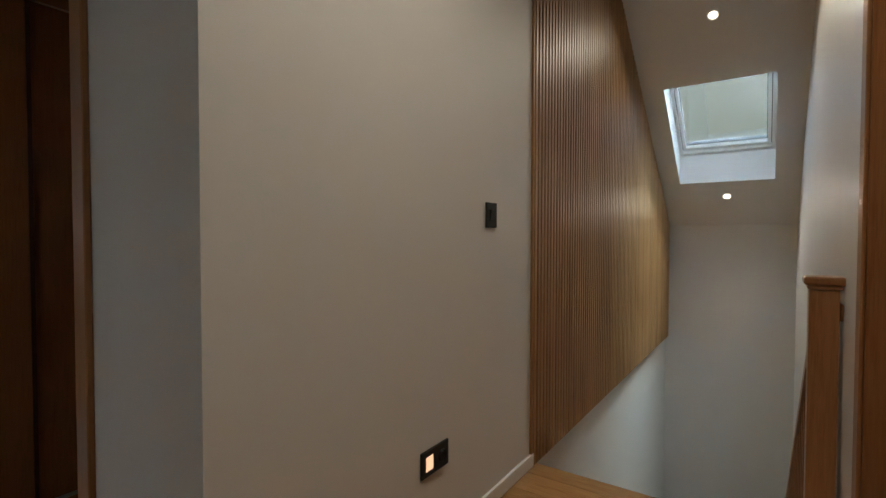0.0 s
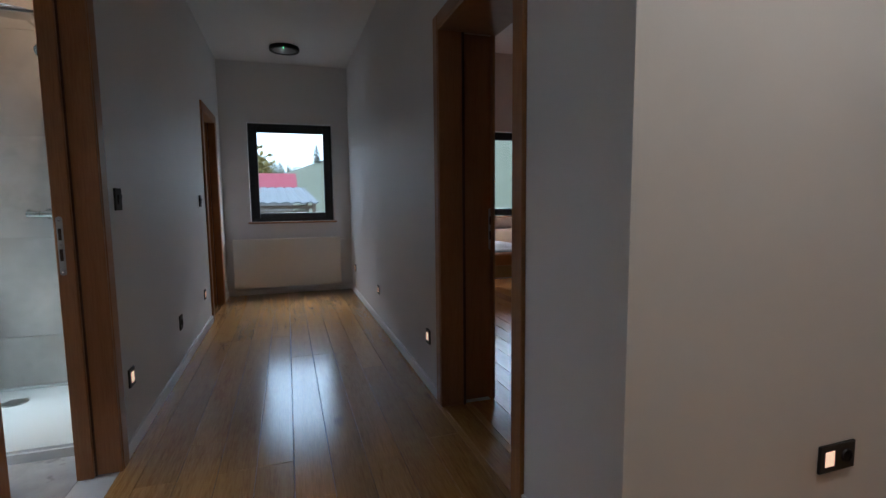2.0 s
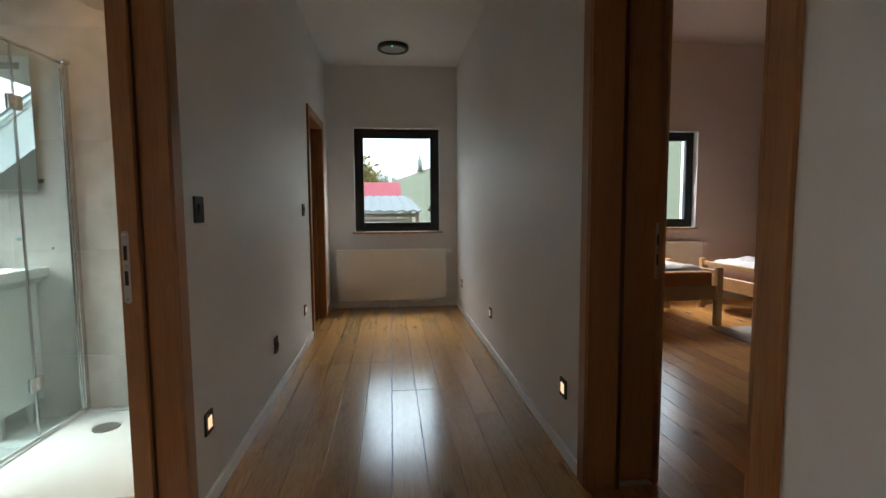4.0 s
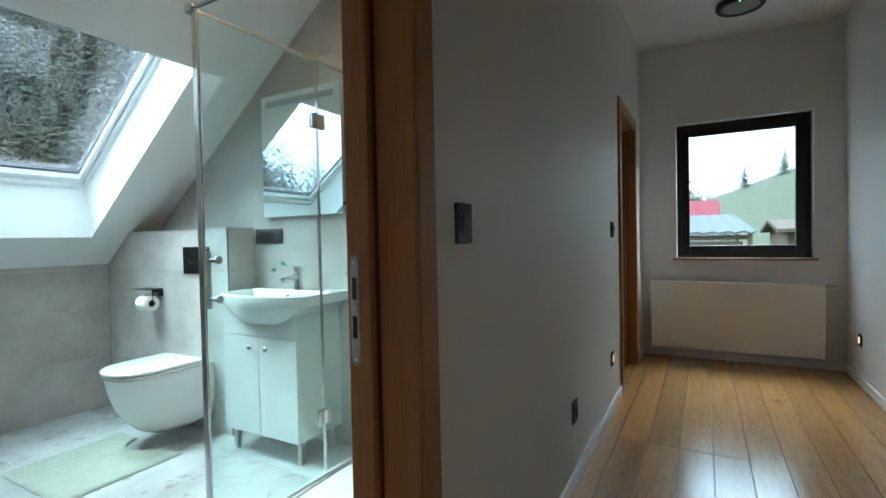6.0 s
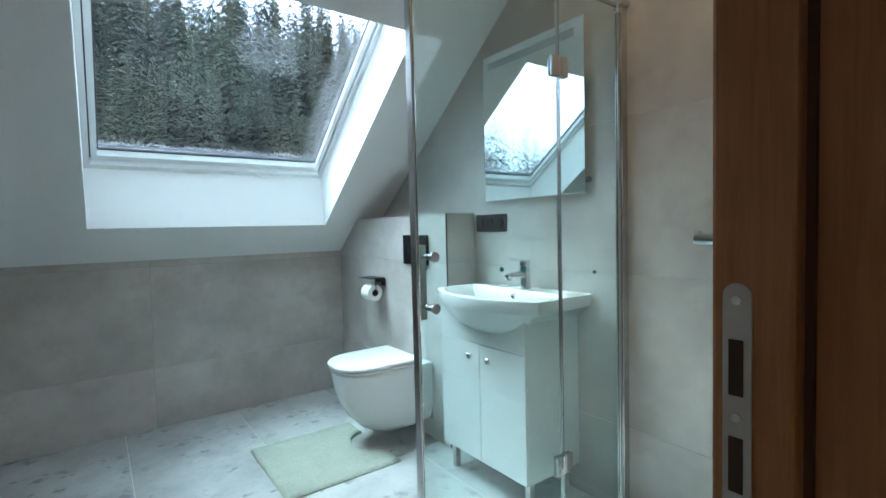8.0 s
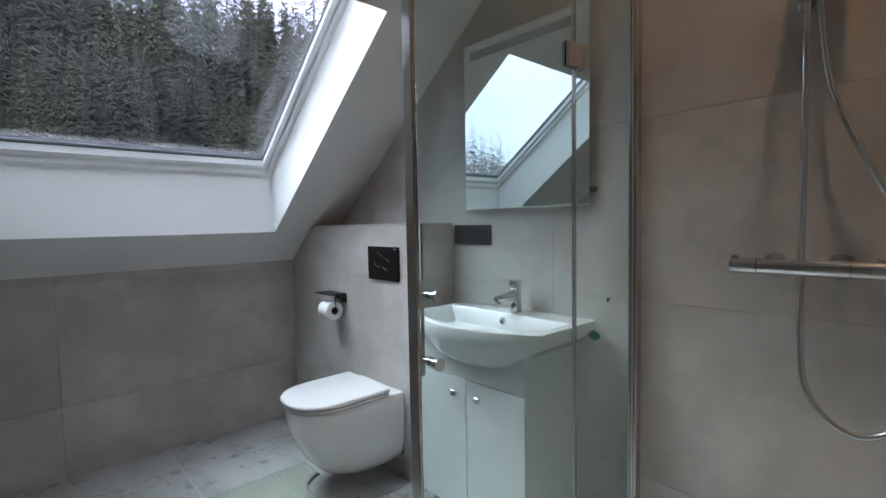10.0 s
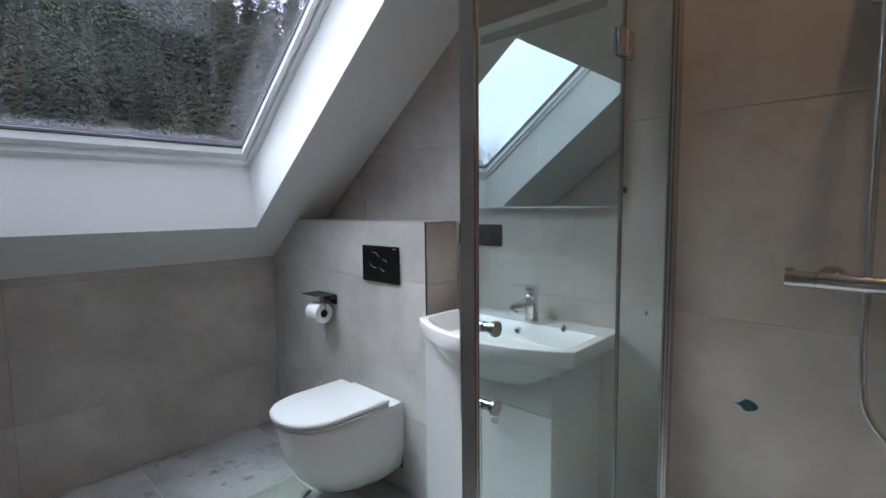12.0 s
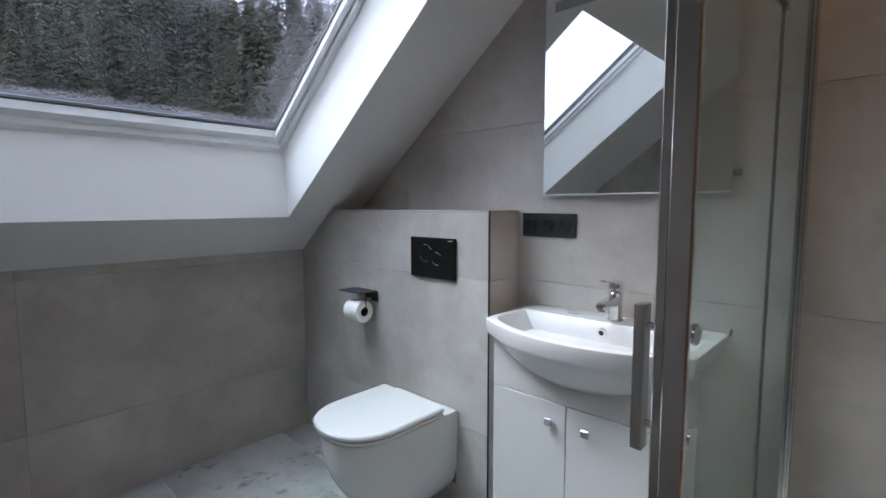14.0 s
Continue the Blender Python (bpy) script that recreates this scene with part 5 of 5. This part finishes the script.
NEEDLE = M("spruce_needles", (0.035, 0.06, 0.028), 0.8)
BARK = M("bark", (0.10, 0.075, 0.055), 0.9)
YELLOW = M("autumn_leaves", (0.21, 0.17, 0.045), 0.8)
REDROOF = M("red_sheet_roof", (0.15, 0.014, 0.025), 0.95)
METAL = paint("grey_sheet_metal", (0.085, 0.09, 0.095), 0.9, 30)
PLANK = paint("weathered_planks", (0.08, 0.055, 0.035), 0.9, 40)
PLASTER = paint("pale_render", (0.16, 0.145, 0.13), 0.8, 30)
g = tex(NEEDLE, 0.16, 2, "Object", (1, 1, 0.25))
base(NEEDLE, ramp(NEEDLE, g, [(0.32, (0.065, 0.070, 0.048)), (0.52, (0.110, 0.118, 0.074)), (0.72, (0.17, 0.155, 0.090))]))


def ground_z(x, y):
    """Valley floor with a wooded hill to the south and meadow hills to the west and north."""
    z = -3.2
    az = math.degrees(math.atan2(x, max(-y, 0.1)))
    s = max(0.0, -y - 14)
    z += min(s, 190) * 0.30 * max(0.12, min(1.0, (62 - az) / 60.0)) * (1 if az > -60 else max(0.1, (90 + az) / 30))
    w = max(0.0, min(1.0, (-x - 40) / 110.0))
    if w:
        z += w ** 1.3 * (max(-3.0, min(60.0, 10.3 + 0.37 * y)) + 3.2)
        z += max(0.0, min(1.0, (-x - 190) / 80.0)) * max(-12.0, min(40.0, 4 - 0.8 * y))
    e = max(0.0, y - 12)
    z += min(45, e * 0.40) * (1 - w)
    return z + 0.3 * noise.noise((x * 0.05, y * 0.05, 0))


def ground():
    bm = bmesh.new()
    axis = [s * (9 + 5 * k + 0.32 * k ** 2.25) for k in range(48) for s in (-1, 1)] + [0]
    axis = sorted(axis + [-4000, 4000])
    grid = [[bm.verts.new((x, y, ground_z(x, y))) for y in axis] for x in axis]
    for i in range(len(axis) - 1):
        for j in range(len(axis) - 1):
            bm.faces.new((grid[i][j], grid[i + 1][j], grid[i + 1][j + 1], grid[i][j + 1]))
    struct("ground", bm, GRASS, "grassy valley ground rising to wooded hills", "ground").data.polygons.foreach_set("use_smooth", [True] * ((len(axis) - 1) ** 2))


ground()


def spruce_arrays(h, r, tiers, seed, per=9, twigs=4):
    """Vertices and triangles of a spruce crown: whorls of drooping boughs, each with slim hanging side twigs."""
    rnd = random.Random(seed)
    vs, fs = [], []
    for k in range(tiers):
        f = k / (tiers - 1)
        z = h * (0.05 + 0.94 * f)
        rr = r * ((1 - f) ** 0.85 * rnd.uniform(0.75, 1.12) + 0.02)
        n = max(3, int(per * (1 - 0.6 * f)))
        for q in range(n):
            a = 2 * math.pi * (q + rnd.random()) / n
            L = rr * rnd.uniform(0.6, 1.15)
            dz = -L * rnd.uniform(0.20, 0.65)
            c, s = math.cos(a), math.sin(a)
            z1 = z + rnd.uniform(-0.6, 0.6) * h / tiers
            w = L * 0.10
            b = len(vs)
            vs += [(-s * w * 0.5, c * w * 0.5, z1), (s * w * 0.5, -c * w * 0.5, z1), (c * L, s * L, z1 + dz)]
            fs.append((b, b + 1, b + 2))
            for m in range(twigs):
                g0 = 0.25 + 0.7 * (m + rnd.random() * 0.6) / twigs
                for side in (-1, 1):
                    t = L * 0.42 * (1.15 - g0) * rnd.uniform(0.7, 1.3) + 0.02 * r
                    b = len(vs)
                    px, py, pz = c * L * g0, s * L * g0, z1 + dz * g0 * g0
                    ox, oy = -s * side * t * 0.75 + c * t * 0.5, c * side * t * 0.75 + s * t * 0.5
                    vs += [(px, py, pz + t * 0.10), (px + c * t * 0.45, py + s * t * 0.45, pz - t * 0.12), (px + ox, py + oy, pz - t * rnd.uniform(0.35, 0.8))]
                    fs.append((b, b + 1, b + 2))
    return np.array(vs), np.array(fs)


def forest(name, spots, label, seed, tiers=46, per=15, twigs=4, slim=0.115):
    kinds = [spruce_arrays(1.0, slim + 0.02 * (k % 3), tiers, seed + k, per, twigs) for k in range(6)]
    rnd = random.Random(seed)
    V, F, off = [], [], 0
    for x, y, h in spots:
        v, f = kinds[rnd.randrange(6)]
        a = rnd.uniform(0, 6.28)
        c, s = math.cos(a), math.sin(a)
        w = h * rnd.uniform(0.85, 1.15)
        q = np.stack([(v[:, 0] * c - v[:, 1] * s) * w + x, (v[:, 0] * s + v[:, 1] * c) * w + y, v[:, 2] * h + ground_z(x, y) - 0.3], 1)
        V.append(q)
        F.append(f + off)
        off += len(v)
        t = len(V)
    V, F = np.concatenate(V), np.concatenate(F)
    me = bpy.data.meshes.new(name)
    me.from_pydata(V.tolist(), [], F.tolist())
    me.materials.append(NEEDLE)
    tagged(new(name, me), label, "forest", "", "stuff")


rnd = random.Random(4)


def hillside(n, a0, a1, d0, d1, h0, h1):
    """Places and heights of trees in a sector of the southern hillside."""
    out = []
    for _ in range(n):
        a, d = radians(rnd.uniform(a0, a1)), rnd.uniform(d0, d1)
        out.append((math.sin(a) * d - 1.7, -math.cos(a) * d - 1.2, rnd.uniform(h0, h1) * min(1, 1.2 - 0.6 * a)))
    return out


forest("spruce_forest", hillside(170, -38, 12, 60, 84, 19, 27) + hillside(80, -38, 12, 44, 60, 7, 12), "dense dark spruce forest on the southern hillside", 10)
forest("spruce_forest", hillside(260, -38, 14, 84, 140, 25, 34), "dense dark spruce forest higher on the southern hillside", 14, 26, 11, 2)
forest("spruce_forest", hillside(700, 12, 74, 85, 165, 26, 32), "distant spruce forest on the slope that falls to the valley", 17, 22, 8, 1, 0.14)
forest("spruce_forest", [(rnd.uniform(-330, -235), rnd.uniform(-60, 13), rnd.uniform(11, 14.5)) for _ in range(420)], "distant spruce forest on the ridge across the valley", 20, 22, 9, 1, 0.14)


def spruce(x, y, h, label, seed):
    t = thing("spruce_tree", label, "spruce")
    z = ground_z(x, y) - 0.2
    bm = bmesh.new()
    cyl(bm, (x, y, z), (x, y, z + h * 0.97), h * 0.016, 8, 0.02)
    part("trunk", bm, BARK, t)
    v, f = spruce_arrays(1.0, 0.25, 34, seed, 12, 3)
    me = bpy.data.meshes.new("crown")
    me.from_pydata((v * h + np.array([x, y, z])).tolist(), [], f.tolist())
    me.materials.append(NEEDLE)
    new("crown", me).parent = t


spruce(-148, 8.9, 8.4, "lone dark spruce on the meadow hill", 3)
spruce(-148, 17.5, 8.5, "dark spruce at the top of the meadow", 5)
spruce(-75, 2.1, 4.0, "young spruce beside the red-roofed building", 6)
spruce(-80, -2.2, 7.5, "young spruce behind the red-roofed building", 8)


def leafy(x, y, h, mat, label, seed):
    t = thing("leafy_tree", label, "tree")
    rn = random.Random(seed)
    z = ground_z(x, y) - 0.1
    bm = bmesh.new()
    tube(bm, [(x, y, z), (x + 0.1, y, z + h * 0.3), (x, y + 0.1, z + h * 0.7)], h * 0.02, 8)
    for k in range(7):
        a = rn.uniform(0, 6.28)
        tube(bm, [(x, y, z + h * rn.uniform(0.25, 0.5)), (x + math.cos(a) * h * 0.2, y + math.sin(a) * h * 0.2, z + h * rn.uniform(0.6, 0.8))], h * 0.008, 6)
    part("trunk", bm, BARK, t)
    bm = bmesh.new()
    for k in range(900):
        d = Vector((rn.gauss(0, 1), rn.gauss(0, 1), rn.gauss(0, 1))).normalized() * rn.uniform(0.5, 1) * (1 + 0.3 * math.sin(k))
        c = Vector((x, y, z + h * 0.62)) + Vector((d.x * h * 0.26, d.y * h * 0.26, d.z * h * 0.38))
        s = h * 0.03
        u = Vector((rn.gauss(0, 1), rn.gauss(0, 1), rn.gauss(0, 1))).normalized() * s
        w = u.orthogonal().normalized() * s
        bm.faces.new([bm.verts.new(c + q) for q in (u, w, -u, -w)])
    part("crown", bm, mat, t)


leafy(-64, -4.7, 10.5, YELLOW, "yellow autumn tree beside the red roof", 2)


def house(name, x0, x1, y0, y1, z0, ze, zr, roofmat, wallmat, label, along="y"):
    """A plain outbuilding with a pitched roof."""
    t = thing(name, label, "building")
    part("wall", B(((x0, y0, z0), (x1, y1, ze))), wallmat, t)
    bm = bmesh.new()
    xm = (x0 + x1) / 2
    o = 0.4
    prism(bm, [(x0 - o, ze - 0.1), (xm, zr), (x1 + o, ze - 0.1), (x1 + o, ze + 0.05), (xm, zr + 0.15), (x0 - o, ze + 0.05)], lambda u, v, d: (u, d, v), y0 - o, y1 + o)
    part("roof", bm, roofmat, t)
    bm = bmesh.new()
    prism(bm, [(x0, ze), (x1, ze), (xm, zr - 0.02)], lambda u, v, d: (u, d, v), y0, y1)
    part("gable", bm, wallmat, t)
    return t


house("red_roofed_building", -54, -46, -12, 0.4, ground_z(-50, -5), 2.5, 3.9, REDROOF, PLASTER, "distant building with a red sheet-metal roof")
house("shed", -31, -25, 2.6, 7.4, ground_z(-25, 5), 1.2, 1.55, PLANK, PLANK, "plain outbuilding with a low plank roof")
def log_store():
    t = thing("lean_to", "long low lean-to with a pale sheet roof over stacked beams", "lean-to")
    x0, x1, y0, y1 = -22, -16, -6.5, 0.8
    bm = bmesh.new()
    n = 60
    r0, r1 = [], []
    for k in range(n + 1):
        y = y0 + (y1 - y0) * k / n
        wv = 0.03 * math.sin(k * 2.1)
        r0.append((x0, y - 0.25 * (y1 > y) * (k / n), 1.82 + wv))
        r1.append((x1, y, 1.16 + wv))
    vs = [[bm.verts.new(p) for p in r] for r in (r0, r1, [(p[0], p[1], p[2] - 0.05) for p in r1], [(p[0], p[1], p[2] - 0.05) for p in r0])]
    for a, b in zip(vs, vs[1:] + vs[:1]):
        for k in range(n):
            bm.faces.new((a[k], a[k + 1], b[k + 1], b[k]))
    part("roof", bm, METAL, t)
    for k in range(6):
        z = 1.06 - k * 0.17
        part("beam", B(((x1 - 0.35, y0 + 0.1, z - 0.12), (x1 - 0.2 + 0.03 * (k % 2), y1 - 0.1 - 0.2 * (k % 3), z))), PLANK, t, "stacked pale timber")
    for y in (y0 + 0.1, y1 - 0.2):
        part("post", B(((x1 - 0.2, y, ground_z(x1, y) - 0.2), (x1 - 0.08, y + 0.12, 1.10)), ((x0 + 0.1, y, ground_z(x0, y) - 0.2), (x0 + 0.22, y + 0.12, 1.7))), PLANK, t)


log_store()

# ---- floor boards and tiles ----
board_meshes = {}


def board(parent, name, x0, x1, y0, y1, mat, z0=-0.014, z1=0.0, gap=0.0008, cham=0.0018):
    """One board or tile as a chamfered plate; alike ones share a mesh."""
    w, h = round(x1 - x0, 3), round(y1 - y0, 3)
    key = (w, h, mat.name)
    if key not in board_meshes:
        a, b = w / 2 - gap, h / 2 - gap
        c = cham
        vs = [(-a, -b, z0), (a, -b, z0), (a, b, z0), (-a, b, z0), (-a, -b, z1 - c), (a, -b, z1 - c), (a, b, z1 - c), (-a, b, z1 - c),
              (-a + c, -b + c, z1), (a - c, -b + c, z1), (a - c, b - c, z1), (-a + c, b - c, z1)]
        fs = [(0, 3, 2, 1), (8, 9, 10, 11)] + [(k, (k + 1) % 4, 4 + (k + 1) % 4, 4 + k) for k in range(4)] + [(4 + k, 4 + (k + 1) % 4, 8 + (k + 1) % 4, 8 + k) for k in range(4)]
        me = bpy.data.meshes.new(name)
        me.from_pydata(vs, [], fs)
        me.materials.append(mat)
        board_meshes[key] = me
    o = new(name, board_meshes[key])
    o.location = ((x0 + x1) / 2, (y0 + y1) / 2, 0)
    o.parent = parent


def boards(parent, x0, x1, y0, y1, phase, seed, wide=0.155, mat=OAK):
    rn = random.Random(seed)
    y = phase
    while y > y0:
        y -= wide
    while y < y1 - 0.002:
        a, b = max(y, y0), min(y + wide, y1)
        if b - a > 0.004:
            x = x0
            cut = rn.choice((0.6, 1.0, 1.5, 2.1))
            while x < x1 - 0.001:
                e = min(x + cut, x1)
                if x1 - e < 0.25:
                    e = x1
                board(parent, "board", x, e, a, b, mat)
                x = e
                cut = rn.choice((1.8, 2.1, 2.4))
        y += wide


boards(floor_hall, XEND, XE, YL, YR, -0.37, 1)
boards(floor_hall, BD[0], BD[1], YR, YR + 0.16, -0.37, 5)
boards(floor_hall, FD[0], FD[1], YB, YL, -0.37, 8)
boards(floor_hall, XW, XE, YR, YEDGE + 0.02, -0.37, 2)
boards(floor_bed, XEND, XW - 0.17, YR + 0.30, YBE - 0.03, -0.37, 3, 0.14, OAKB)
boards(floor_bed, BD[0], BD[1], YR + 0.16, YR + 0.30, -0.37, 6, 0.14, OAKB)

for i in range(5):
    for j in range(3):
        x0, x1 = max(-3.5 + 0.6 * i, XB if j == 0 else XS), min(-2.9 + 0.6 * i, XBE)
        y0, y1 = YK + 1.2 * j, min(YK + 1.2 * (j + 1), YB)
        if x1 > x0 and y1 > y0:
            board(floor_bath, "tile", x0, x1, y0, y1, FTILE, -0.012, 0.0, 0.0018, 0.0008)


def wall_tiles(parent, place, u0, u1, v0, v1, first_u, first_v, keep=(), w=1.2, h=0.6, t=0.008, stagger=0.0):
    """Tiles 1.2 by 0.6 m on a wall, each a part; keep: tests that cut them off."""
    g = 0.0009
    v = first_v
    row = 0
    while v > v0:
        v -= h
        row += 1
    while v < v1:
        u = first_u + stagger * (row % 2)
        while u > u0:
            u -= w
        while u < u1:
            a, b, c, d = max(u, u0) + g, min(u + w, u1) - g, max(v, v0) + g, min(v + h, v1) - g
            if b - a > 0.01 and d - c > 0.01:
                poly = [(a, c), (b, c), (b, d), (a, d)]
                for f in keep:
                    poly = clip(poly, f)
                if len(poly) > 2:
                    bm = bmesh.new()
                    prism(bm, poly, place, 0, t)
                    part("tile", bm, TILE, parent)
            u += w
        v += h
        row += 1


under = [lambda u, v: slope_b(u) - v + 0.004]
wall_tiles(wall_basin, lambda u, v, d: (XS - 0.008 + d, u, v), YK, YB - 0.004, 0.0, 2.75, -2.27, 0.95, under)
wall_tiles(wall_knee, lambda u, v, d: (u, YK - 0.008 + d, v), XB, XBE, 0.0, ZK + 0.03, -1.86, 0.36)
wall_tiles(cistern_box, lambda u, v, d: (XB - 0.008 + d, u, v), YK, YBX, 0.0, ZB - 0.008, -4.03, 0.36, under)
wall_tiles(cistern_box, lambda u, v, d: (u, YBX - 0.008 + d, v), XS, XB - 0.008, 0.0, ZB - 0.008, XS, 0.36)
wall_tiles(cistern_box, lambda u, v, d: (u, v, ZB - 0.008 + d), XS, XB - 0.001, -3.86, YBX - 0.001, XS, -3.86)
wall_tiles(wall_shower, lambda u, v, d: (u, YB - 0.004 - d, v), XS, BT[0] - 0.12, 0.0, 2.7, XS, 0.95)
part("edge_trim", B(((XB - 0.004, YBX - 0.004, 0.0), (XB + 0.0008, YBX + 0.0008, ZB))), BLACKM, cistern_box, "thin black tile edge trim")

# ---- groups of repeats ----
GROUPS = {"step_light": "step lights along the corridor", "light_switch": "black rocker switches", "downlight": "recessed downlights", "bed": "pine beds in the bedroom", "duvet": "white bedding on the beds", "rug": "bedroom rugs", "radiator": "panel radiators under windows", "spruce_tree": "single spruces outside the window"}
for ob in list(scene.objects):
    if ob.parent is None and ob.name.split(".")[0] in GROUPS:
        tagged(ob, group=GROUPS[ob.name.split(".")[0]])
